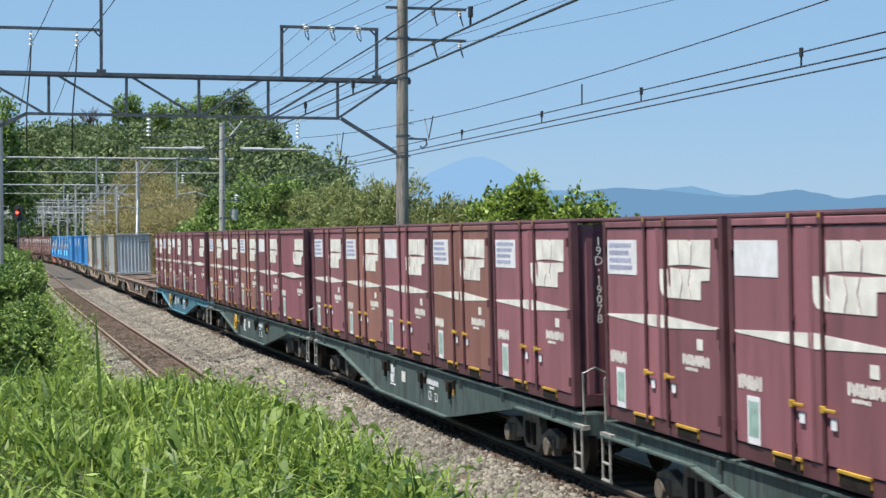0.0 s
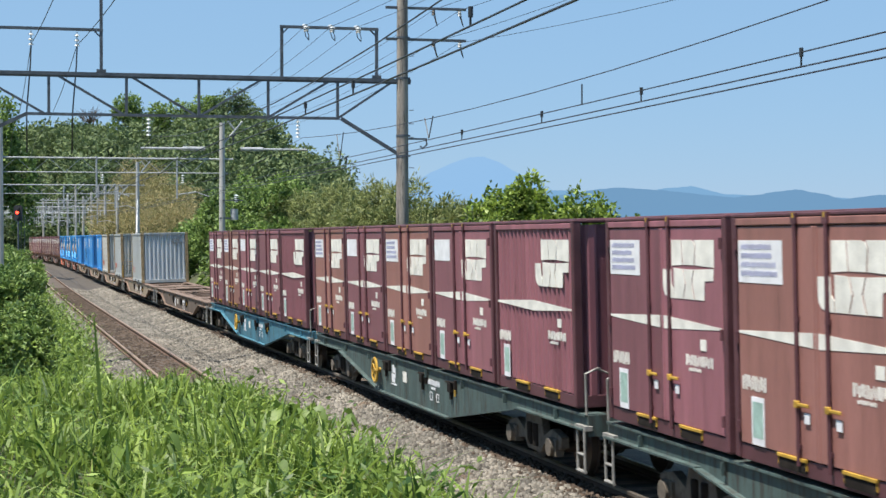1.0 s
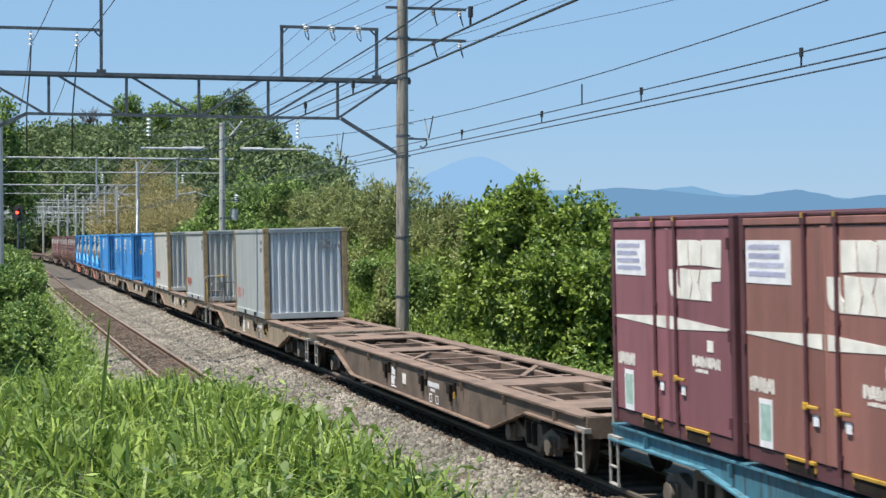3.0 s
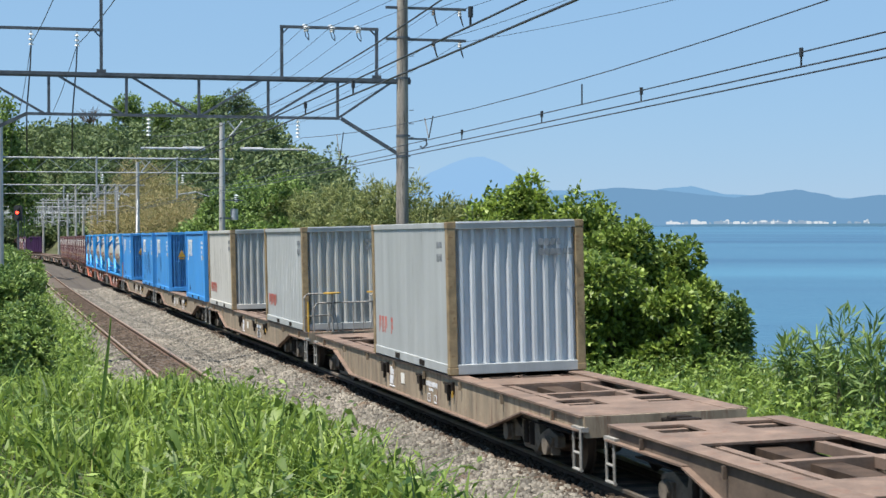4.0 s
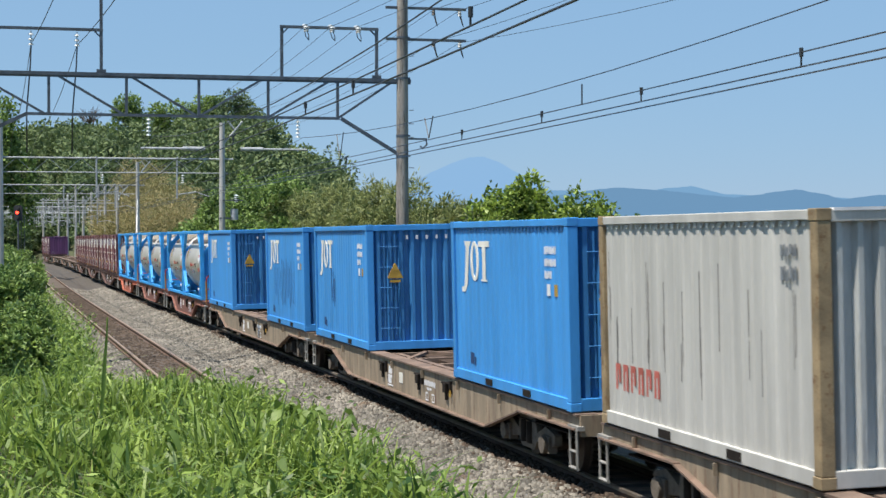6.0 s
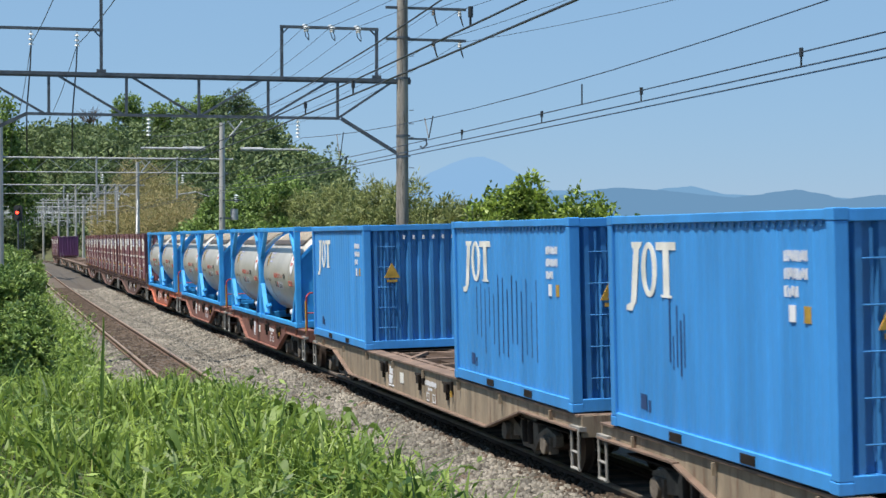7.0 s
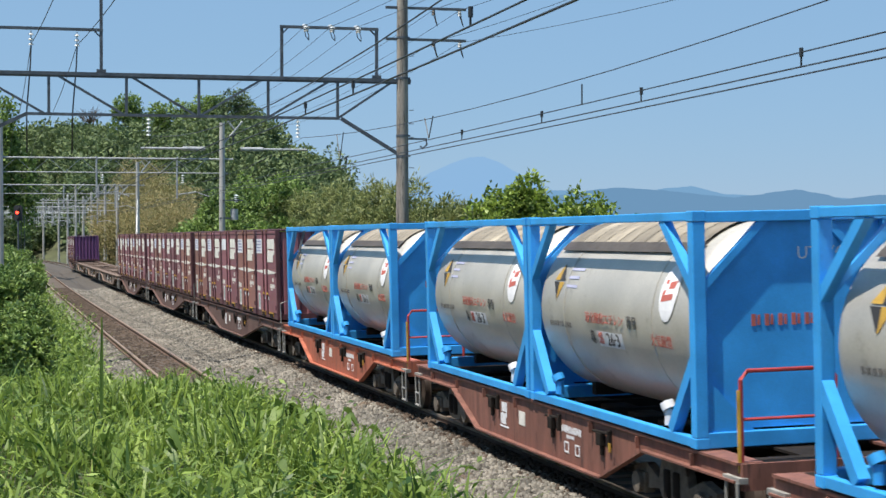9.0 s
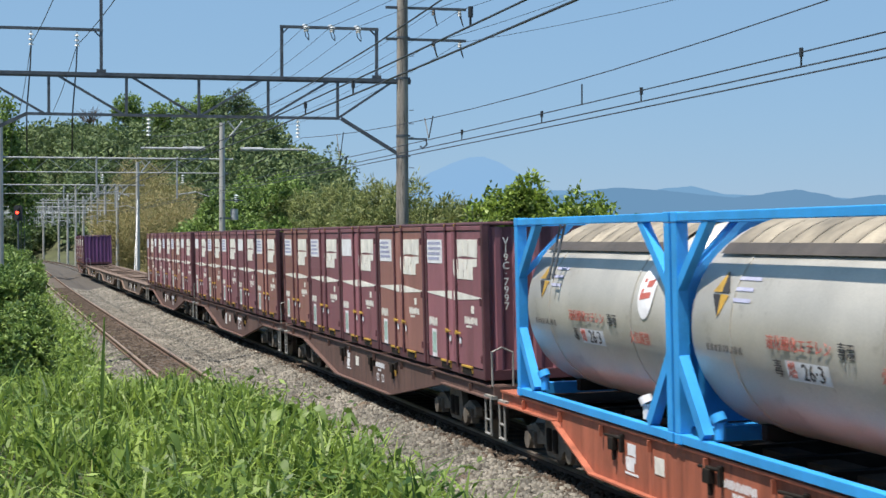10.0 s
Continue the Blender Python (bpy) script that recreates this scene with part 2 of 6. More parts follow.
NAVY = material("navy_scuffs", (0.02, 0.07, 0.22), 0.6, dark=0.6)
SKY_FRAME = material("bright_blue_frame_paint", (0.035, 0.33, 0.76), 0.42, dark=0.82, scale=2, bump=0.05)
TANK = material("dusty_tank_shell", (0.53, 0.50, 0.445), 0.4, metal=0.35, dark=0.8, scale=0.9, fine=40, bump=0.03, stain=(0.34, 0.31, 0.265), stain_at=0.6)
TANK_DARK = material("dark_tank_lid_and_shade", (0.07, 0.06, 0.055), 0.7, dark=0.6)
WAGON_BLUE = material("teal_blue_wagon_paint", (0.065, 0.215, 0.295), 0.6, dark=0.55, scale=1.6, stain=(0.04, 0.037, 0.033), stain_at=0.53, streaks=True)
WAGON_GREEN = material("dull_green_wagon_paint", (0.08, 0.125, 0.118), 0.65, dark=0.5, scale=1.6, stain=(0.038, 0.03, 0.025), stain_at=0.51, streaks=True)
WAGON_RUST = material("rusty_brown_wagon_paint", (0.145, 0.105, 0.078), 0.8, dark=0.5, scale=2.2, fine=30, stain=(0.06, 0.035, 0.025), stain_at=0.58)
WAGON_TAN = material("faded_tan_wagon_paint", (0.36, 0.285, 0.20), 0.75, dark=0.5, scale=1.5, fine=30, stain=(0.15, 0.08, 0.05), stain_at=0.54, streaks=True)
WAGON_BROWN = material("brown_wagon_paint", (0.14, 0.075, 0.06), 0.75, dark=0.55, scale=2, stain=(0.05, 0.03, 0.025), stain_at=0.58, streaks=True)
WAGON_RED = material("red_oxide_wagon_paint", (0.42, 0.125, 0.07), 0.6, dark=0.6, scale=2, stain=(0.13, 0.04, 0.03), stain_at=0.58, streaks=True)
WAGON_OXIDE = material("dark_oxide_wagon_paint", (0.235, 0.097, 0.07), 0.7, dark=0.55, scale=2, stain=(0.07, 0.035, 0.028), stain_at=0.55, streaks=True)
DECK = material("rusted_deck_plate", (0.205, 0.14, 0.105), 0.85, dark=0.5, scale=2.5, fine=35, stain=(0.15, 0.075, 0.05), stain_at=0.56)
# Black for brake grime, and for shade in pockets and under decks.
GRIME_SHADE = material("black_grime_and_shade", (0.028, 0.023, 0.02), 0.9, dark=0.5, scale=5, spec=0.12)
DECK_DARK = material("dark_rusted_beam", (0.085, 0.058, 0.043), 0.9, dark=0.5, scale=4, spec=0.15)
BOGIE = material("dusty_bogie_steel", (0.17, 0.14, 0.11), 0.85, dark=0.5, scale=6, stain=(0.05, 0.04, 0.03), stain_at=0.55)
WHEEL = material("worn_wheel_steel", (0.12, 0.09, 0.075), 0.55, metal=0.6, dark=0.6)
STEP_GREY = material("pale_grey_step_paint", (0.30, 0.29, 0.27), 0.6, dark=0.6, scale=8)
RED_RAIL = material("red_rail_paint", (0.42, 0.05, 0.05), 0.5, dark=0.7)
STEEL_DARK = material("dark_galvanised_steel", (0.125, 0.14, 0.16), 0.5, metal=0.4, dark=0.6, scale=5)
STEEL_PALE = material("pale_galvanised_steel", (0.42, 0.43, 0.44), 0.5, metal=0.3, dark=0.7, scale=5)
CONCRETE = material("weathered_concrete", (0.37, 0.33, 0.285), 0.88, dark=0.45, scale=1.6, fine=18, bump=0.4, stain=(0.085, 0.08, 0.075), stain_at=0.52, streaks=True)
CONCRETE_PALE = material("pale_concrete", (0.46, 0.445, 0.42), 0.85, dark=0.7, scale=2, fine=30, stain=(0.22, 0.21, 0.20), stain_at=0.58, streaks=True)
WIRE = material("dark_copper_wire", (0.045, 0.05, 0.055), 0.5, metal=0.5, dark=0.8)
PORCELAIN = material("white_porcelain", (0.48, 0.50, 0.50), 0.3, dark=0.85, bump=0)
BROWN_POT = material("dark_porcelain", (0.05, 0.035, 0.03), 0.3, dark=0.8, bump=0)
RAIL = material("rusted_rail", (0.12, 0.068, 0.045), 0.7, metal=0.2, dark=0.6, scale=8)
RAIL_WORN = material("dull_rail_head", (0.33, 0.23, 0.165), 0.5, metal=0.4, dark=0.7)
RAIL_TOP = material("polished_rail_head", (0.42, 0.36, 0.31), 0.35, metal=0.8, dark=0.7)
SLEEPER = material("brown_stained_concrete_sleeper", (0.20, 0.15, 0.115), 0.9, dark=0.6, scale=5)
BED = material("brown_dusty_trackbed", (0.098, 0.074, 0.056), 0.95, dark=0.6, scale=1.2, fine=50, bump=0.6, stain=(0.065, 0.05, 0.04), stain_at=0.56)
STONE = material("ballast_stone", (0.20, 0.182, 0.153), 0.9, dark=0.5, scale=0.7, fine=40, bump=0.3, vary=0.65, island=True, stain=(0.15, 0.10, 0.065), stain_at=0.58)
BALLAST = material("ballast_gravel", (0.085, 0.072, 0.06), 0.95, dark=0.5, scale=1.2, fine=22, bump=1.0, stain=(0.15, 0.115, 0.09), stain_at=0.58)
EARTH = material("earth_under_grass", (0.075, 0.085, 0.035), 0.95, dark=0.5, scale=0.4, fine=12, bump=0.5, stain=(0.12, 0.10, 0.05), stain_at=0.6)
BARK = material("grey_brown_bark", (0.13, 0.10, 0.075), 0.9, dark=0.5, scale=6, fine=30, bump=0.5)
GRASS = leaf_material("grass_blades", (0.010, 0.055, 0.008), (0.335, 0.44, 0.08), 0.5, 0.36, 0.7)
DRY_GRASS = leaf_material("dry_grass_blades", (0.26, 0.20, 0.08), (0.42, 0.35, 0.17), 0.3, 0.35, 0.9)
WEED = leaf_material("broad_weed_leaves", (0.022, 0.07, 0.016), (0.30, 0.41, 0.08), 0.5, 0.35, 0.6)
SHRUB = leaf_material("shrub_leaves", (0.028, 0.08, 0.02), (0.28, 0.385, 0.10), 0.45, 0.28, 0.5)
TREE = leaf_material("glossy_tree_leaves", (0.025, 0.065, 0.012), (0.35, 0.46, 0.085), 0.5, 0.3, 0.4)
BAMBOO = leaf_material("olive_bamboo_leaves", (0.065, 0.10, 0.03), (0.38, 0.40, 0.15), 0.4, 0.3, 0.3)
TAN_BUSH = leaf_material("tan_dry_thicket", (0.16, 0.17, 0.06), (0.46, 0.37, 0.19), 0.25, 0.3, 0.13)
DARK_TREE = leaf_material("dark_tree_leaves", (0.025, 0.065, 0.018), (0.27, 0.385, 0.09), 0.4, 0.3, 0.25)
HILL_LEAF = leaf_material("hill_woods_leaves", (0.025, 0.058, 0.03), (0.19, 0.25, 0.095), 0.3, 0.25, 0.09)
RUST_SHADE = material("rust_dusted_shaded_stone", (0.095, 0.07, 0.053), 0.9, dark=0.5, scale=1.1, fine=40, bump=0.3, vary=0.5, island=True, spec=0.2)

# ---------- ground, sea and distance ----------
def step01(a, b, x):
    t = np.clip((x - a) / (b - a), 0, 1)
    return t * t * (3 - 2 * t)


SEA_Z = -7.0


def ground_height(x, y):
    x, y = np.asarray(x, float), np.asarray(y, float)
    s, lat = line_coords(x, y)
    s, lat = s.reshape(x.shape), lat.reshape(x.shape)
    near = np.clip(s, -70, 330) * GRADE
    bank = np.interp(s, [-70, -15, -11, -6, 6, 24, 60, 120, 220], [2.2, 2.25, 1.95, 1.35, 0.35, 0.0, 0.1, 0.4, 1.2])
    z = near - 0.45 + step01(5.5, 6.4, lat + 0.2 * step01(-7, -15, s)) * bank + np.clip(lat - 8, 0, 60) * 0.10
    z -= (step01(7.5, 40, -lat) * 9.5 + step01(40, 120, -lat) * 8) * (1 - step01(150, 270, y) * step01(30, -5, x))
    far = np.hypot(x, y)
    crest = np.interp(x / np.maximum(y, 1.0), [-0.30, -0.24, -0.197, -0.1735, -0.147, -0.114, -0.107, -0.094, -0.079, -0.069, -0.061, -0.0527, -0.041], [19, 20, 20.5, 20, 21.5, 22.5, 21, 17.8, 14.8, 12.8, 10.5, 6, 0])
    hill = crest * step01(252, 345, y) * (step01(4, 15, -lat) + step01(10, 60, lat) * 0.3)
    z = z + 2.9 * step01(2.9, 6.5, -lat) * (1 - step01(11, 19, -lat)) * step01(13, 28, s) * (1 - step01(80, 110, s))
    left = 16 * step01(14, 90, lat) * step01(60, 240, y)
    z = z + hill + left
    z = np.where((y > 440) & (x > -40), z * 0 - 12, z)
    bumps = 0.13 * np.sin(x * 1.7 + 0.6 * np.sin(y * 0.9)) * np.cos(y * 1.3 + x * 0.5) + 0.05 * np.sin(x * 4.3 + y) * np.cos(y * 3.1)
    z = z + bumps * (step01(6.2, 7.2, lat) + step01(4.0, 5.5, -lat))
    return np.where(far > 900, np.where(x < -250, 10.0, -14.0), z)


def spaced(marks):
    out = []
    for a, b, st in marks:
        out += list(np.arange(a, b, st))
    return np.array(out)


gx = np.concatenate([[-4900, -2500, -1200], spaced([(-600, -120, 30), (-120, -26, 4), (-26, 18, 0.7), (18, 60, 3), (60, 240, 20)]), [600, 1800, 4900]])
gy = np.concatenate([[-4900, -1500, -400, -120, -40, -14], spaced([(-4, 70, 0.8), (70, 140, 2.5), (140, 480, 8)]), [600, 1000, 2000, 4900]])
GX, GY = np.meshgrid(gx, gy)
gv = np.stack([GX, GY, ground_height(GX, GY)], -1).reshape(-1, 3)
w = len(gx)
gi = (np.arange(len(gy) - 1)[:, None] * w + np.arange(w - 1)[None, :]).ravel()
ground = part("ground", np_mesh("ground", gv, np.stack([gi, gi + 1, gi + w + 1, gi + w], 1), True), EARTH)
tagged(ground, "grassy earth bank beside the railway falling to the sea", "ground", kind="structure")

WATER = bpy.data.materials.new("blue_sea_water")
WATER.use_nodes = True
wb = WATER.node_tree.nodes["Principled BSDF"]
wb.inputs["Base Color"].default_value = (0.025, 0.15, 0.27, 1)
wb.inputs["Roughness"].default_value = 0.38
wb.inputs["Specular IOR Level"].default_value = 0.35
wt = WATER.node_tree
wc, wm, wno = wt.nodes.new("ShaderNodeTexCoord"), wt.nodes.new("ShaderNodeMapping"), wt.nodes.new("ShaderNodeTexNoise")
wm.inputs["Scale"].default_value = (0.0007, 0.007, 1)
wno.inputs["Scale"].default_value, wno.inputs["Detail"].default_value = 1.0, 5
wmix = wt.nodes.new("ShaderNodeMix")
wmix.data_type = 'RGBA'
wmix.inputs[6].default_value, wmix.inputs[7].default_value = (0.018, 0.062, 0.125, 1), (0.045, 0.14, 0.215, 1)
wt.links.new(wc.outputs["Object"], wm.inputs["Vector"])
wt.links.new(wm.outputs["Vector"], wno.inputs["Vector"])
wmr = wt.nodes.new("ShaderNodeMapRange")
wmr.inputs["From Min"].default_value, wmr.inputs["From Max"].default_value = 0.36, 0.64
wt.links.new(wno.outputs["Fac"], wmr.inputs["Value"])
wt.links.new(wmr.outputs["Result"], wmix.inputs["Factor"])
wt.links.new(wmix.outputs[2], wb.inputs["Base Color"])
wbump, wn2 = wt.nodes.new("ShaderNodeBump"), wt.nodes.new("ShaderNodeTexNoise")
wn2.inputs["Scale"].default_value = 0.8
wt.links.new(wc.outputs["Object"], wn2.inputs["Vector"])
wt.links.new(wn2.outputs["Fac"], wbump.inputs["Height"])
wbump.inputs["Strength"].default_value, wbump.inputs["Distance"].default_value = 0.5, 0.5
wt.links.new(wbump.outputs["Normal"], wb.inputs["Normal"])
sea = part("water", Shape().sheet([[(-20, 60, SEA_Z), (4900, 60, SEA_Z)], [(-20, 4870, SEA_Z), (4900, 4870, SEA_Z)]]), WATER)
tagged(sea, "calm blue sea bay with faint lighter streaks", "sea", kind="structure")


def ridge(name, label, y, colour, x0, x1, tops, rough):
    """A far range of hills across the bay; the material's glow carries the haze."""
    rng = np.random.default_rng(len(name))
    xs = np.linspace(x0, x1, 160)
    zs = np.interp(xs, [p[0] for p in tops], [p[1] for p in tops])
    zs = zs + rough * (np.interp(xs, np.linspace(x0, x1, 40), rng.normal(0, 1, 40)) + 0.4 * rng.normal(0, 1, 160))
    rows = []
    for j in range(6):
        u = j / 5
        rows.append([(x, y + 60 * u * u, SEA_Z - 1 + (z - SEA_Z + 1) * math.sin(u * math.pi / 2)) for x, z in zip(xs, zs)])
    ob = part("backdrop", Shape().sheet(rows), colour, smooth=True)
    return tagged(ob, label, "mountains", kind="structure")


# Glowing blues stand in for the air's haze, paler with distance.
HAZE_NEAR, HAZE_MID, HAZE_FAR = glow("haze_glow_blue_hills", (0.125, 0.25, 0.405), 0.82), glow("haze_glow_pale_hills", (0.155, 0.305, 0.485), 0.83), glow("haze_glow_cone", (0.205, 0.365, 0.575), 0.86)
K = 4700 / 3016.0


def far_tops(pts):
    return [((px - 784) * K, EYE_Z + (394 - py) * K) for px, py in pts]


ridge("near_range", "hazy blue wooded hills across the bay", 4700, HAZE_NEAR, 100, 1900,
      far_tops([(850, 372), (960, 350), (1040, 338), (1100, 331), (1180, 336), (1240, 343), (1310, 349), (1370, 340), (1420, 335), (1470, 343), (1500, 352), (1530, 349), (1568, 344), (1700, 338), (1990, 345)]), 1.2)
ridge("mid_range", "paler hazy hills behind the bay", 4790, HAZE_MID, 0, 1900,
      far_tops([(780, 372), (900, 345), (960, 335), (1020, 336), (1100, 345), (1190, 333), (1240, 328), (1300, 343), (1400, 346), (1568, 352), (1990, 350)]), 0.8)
ridge("cone", "faint tall volcanic cone, haze painted in", 4860, HAZE_FAR, -300, 900,
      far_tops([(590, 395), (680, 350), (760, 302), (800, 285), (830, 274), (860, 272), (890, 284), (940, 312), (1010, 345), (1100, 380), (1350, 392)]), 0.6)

# shore town
town_rng = random.Random(5)
# Far walls glow: sun and haze are painted into their colours.
TOWN = [glow("sunlit_glow_walls", (0.56, 0.62, 0.68), 0.75), glow("haze_glow_grey_walls", (0.26, 0.37, 0.50), 0.68)]
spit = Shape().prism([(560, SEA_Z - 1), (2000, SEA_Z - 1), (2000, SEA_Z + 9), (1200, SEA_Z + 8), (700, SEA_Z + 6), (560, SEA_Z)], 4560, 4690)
# The shore's haze is put into its glow too.
tagged(part("backdrop", spit, glow("haze_glow_shore", (0.12, 0.25, 0.38), 0.66)), "low hazy shoreline of the far bay", "shore", kind="structure")
for i in range(110):
    x = 600 + town_rng.random() * 560
    hh, ww = town_rng.choice((3, 4, 5, 6, 9)) * (0.8 + 0.4 * town_rng.random()), 4 + 13 * town_rng.random()
    b = Shape().box(0, 0, hh / 2, ww, 10, hh)
    if i % 3:
        b.prism([(-ww / 2, hh), (ww / 2, hh), (ww / 2 - 2, hh + 2.5), (-ww / 2 + 2, hh + 2.5)], -4, 4)
    else:
        b.box(ww * 0.2, 0, hh + 1.5, ww * 0.3, 5, 3)
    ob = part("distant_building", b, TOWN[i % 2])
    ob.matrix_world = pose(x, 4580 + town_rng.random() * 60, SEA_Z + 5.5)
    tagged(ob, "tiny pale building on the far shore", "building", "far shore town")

# ---------- track bed ----------
def strip(name, lats, zs, s0, s1, st, mat, label):
    rows = []
    for s in np.arange(s0, s1 + st / 2, st):
        rows.append([on_line(s, la, z) for la, z in zip(lats, zs)])
    return tagged(part(name, Shape().sheet(rows), mat, smooth=True), label, "ballast", kind="structure")


ballast = strip("trackbed", [-3.4, -2.3, -1.5, -0.66, -0.45, 0.45, 0.66, 1.2, 1.55, 1.9, 2.5, 3.0, 3.6, 5.0, 5.6, 6.3], [-0.75, -0.42, -0.18, -0.12, -0.17, -0.17, -0.09, -0.11, -0.17, -0.26, -0.34, -0.24, -0.17, -0.17, -0.26, -0.75],
                -60, 330, 2.5, BALLAST, "grey-brown crushed stone ballast under the tracks")
TRACK_B = 4.30
bed = strip("trackbed", [3.62, 3.72, 3.82, 4.78, 4.88, 4.98], [-0.35, -0.155, -0.13, -0.13, -0.155, -0.35], -60, 330, 3.0, BED, "brown rust-dusted bed between the rails of the near track")


def rails(lat0, name):
    t = thing(name, "pair of rusty steel rails with polished heads", "railway track", "two tracks", "structure")
    for side in (-1, 1):
        lat = lat0 + side * 0.566
        body, head = Shape(), Shape()
        ss = np.arange(-60, 330.1, 3.0)
        for shape, pr in ((body, ((-0.065, -0.16), (0.065, -0.16), (0.065, -0.14), (0.012, -0.12), (0.012, -0.04), (-0.012, -0.04), (-0.012, -0.12), (-0.065, -0.14), (-0.065, -0.16))),
                          (head, ((-0.034, -0.045), (0.034, -0.045), (0.034, -0.004), (0.026, 0.0), (-0.026, 0.0), (-0.034, -0.004), (-0.034, -0.045)))):
            shape.sheet([[on_line(s, lat + a, z) for a, z in pr] for s in ss])
        part("rail", body, RAIL, t)
        part("rail_head", head, RAIL_WORN if lat0 > 1 else RAIL_TOP, t, "worn running surface")
    tie = Shape().box(0, 0, -0.235, 0.24, 2.0, 0.15).mesh("sleeper")
    for s in np.arange(-20, 90, 0.62) if lat0 < 1 else ():      # the near track's sleepers lie under its dusty bed
        ob = part("sleeper", tie, SLEEPER, t)
        ob.matrix_world = line_pose(s, lat0, 0)
    return t


rails(0.0, "railway_track")
rails(TRACK_B, "railway_track")

# loose ballast stones, nearest stretch
def ballast_stones():
    rng = np.random.default_rng(11)
    n = 84000
    s = -24 + 115 * rng.random(n) ** 1.7
    lat = np.where(rng.random(n) < 0.85, rng.uniform(0.72, 3.62, n), rng.uniform(4.98, 6.2, n))
    zz = np.interp(lat, [0.66, 1.2, 1.55, 1.9, 2.5, 3.0, 3.6, 5.0, 5.6, 6.3], [-0.09, -0.11, -0.17, -0.26, -0.34, -0.24, -0.17, -0.17, -0.26, -0.75]) + rng.uniform(-0.01, 0.03, n)
    m = 9000
    bed_s, bed_lat = -24 + 115 * rng.random(m) ** 1.7, rng.uniform(3.82, 4.78, m)
    s, lat = np.concatenate([s, bed_s]), np.concatenate([lat, bed_lat])
    zz = np.concatenate([zz, np.full(m, -0.132)])
    n += m
    x0, y0, th = np.interp(s, line_s, line_x), np.interp(s, line_s, line_y), line_heading(s)
    c = np.stack([x0 - np.sin(th) * lat, y0 + np.cos(th) * lat, zz + GRADE * s], 1)
    cube = np.array([[-1, -1, -.7], [1, -1, -.7], [1, 1, -.7], [-1, 1, -.7], [-.7, -.6, .7], [.7, -.7, .6], [.6, .7, .7], [-.7, .7, .5]])
    q = np.array([[0, 1, 5, 4], [1, 2, 6, 5], [2, 3, 7, 6], [3, 0, 4, 7], [4, 5, 6, 7]])
    r = rng.uniform(0.015, 0.038, n) * (1 + np.clip(s - 5, 0, 90) * 0.012)
    a = rng.uniform(0, 6.28, n)
    jit = cube[None] * rng.uniform(0.7, 1.3, (n, 8, 3)) * r[:, None, None]
    ca, sa = np.cos(a)[:, None], np.sin(a)[:, None]
    v = np.stack([jit[..., 0] * ca - jit[..., 1] * sa, jit[..., 0] * sa + jit[..., 1] * ca, jit[..., 2]], -1) + c[:, None]
    # Beside the train: rust dust, plus the train's shade darkened into the stones.
    near = (lat + rng.normal(0, 0.12, n) < 1.12) | ((lat > 3.8) & (lat < 4.8))
    for pick, mat, label in ((~near, STONE, "loose grey crushed ballast stones beside the rails"), (near, RUST_SHADE, "rust-dusted ballast stones along and between the rails, darkened for shade")):
        vv = v[pick]
        f = (np.arange(len(vv))[:, None, None] * 8 + q[None]).reshape(-1, 4)
        ob = part("ballast_stones", np_mesh("ballast_stones", vv.reshape(-1, 3), f), mat)
        tagged(ob, label, "ballast", kind="stuff")


ballast_stones()


# ---------- overhead line ----------
def insulator(shape, top, length=0.45, r=0.07, n=8):
    """A string of discs hanging from top."""
    top = Vector(top)
    shape.rod(top, top - Vector((0, 0, length)), 0.018, 6)
    k = max(3, int(length / 0.11))
    for i in range(k):
        z = (i + 0.5) / k * length
        shape.rod(top - Vector((0, 0, z)), top - Vector((0, 0, z + 0.045)), r * 0.55, n, r)
    return shape


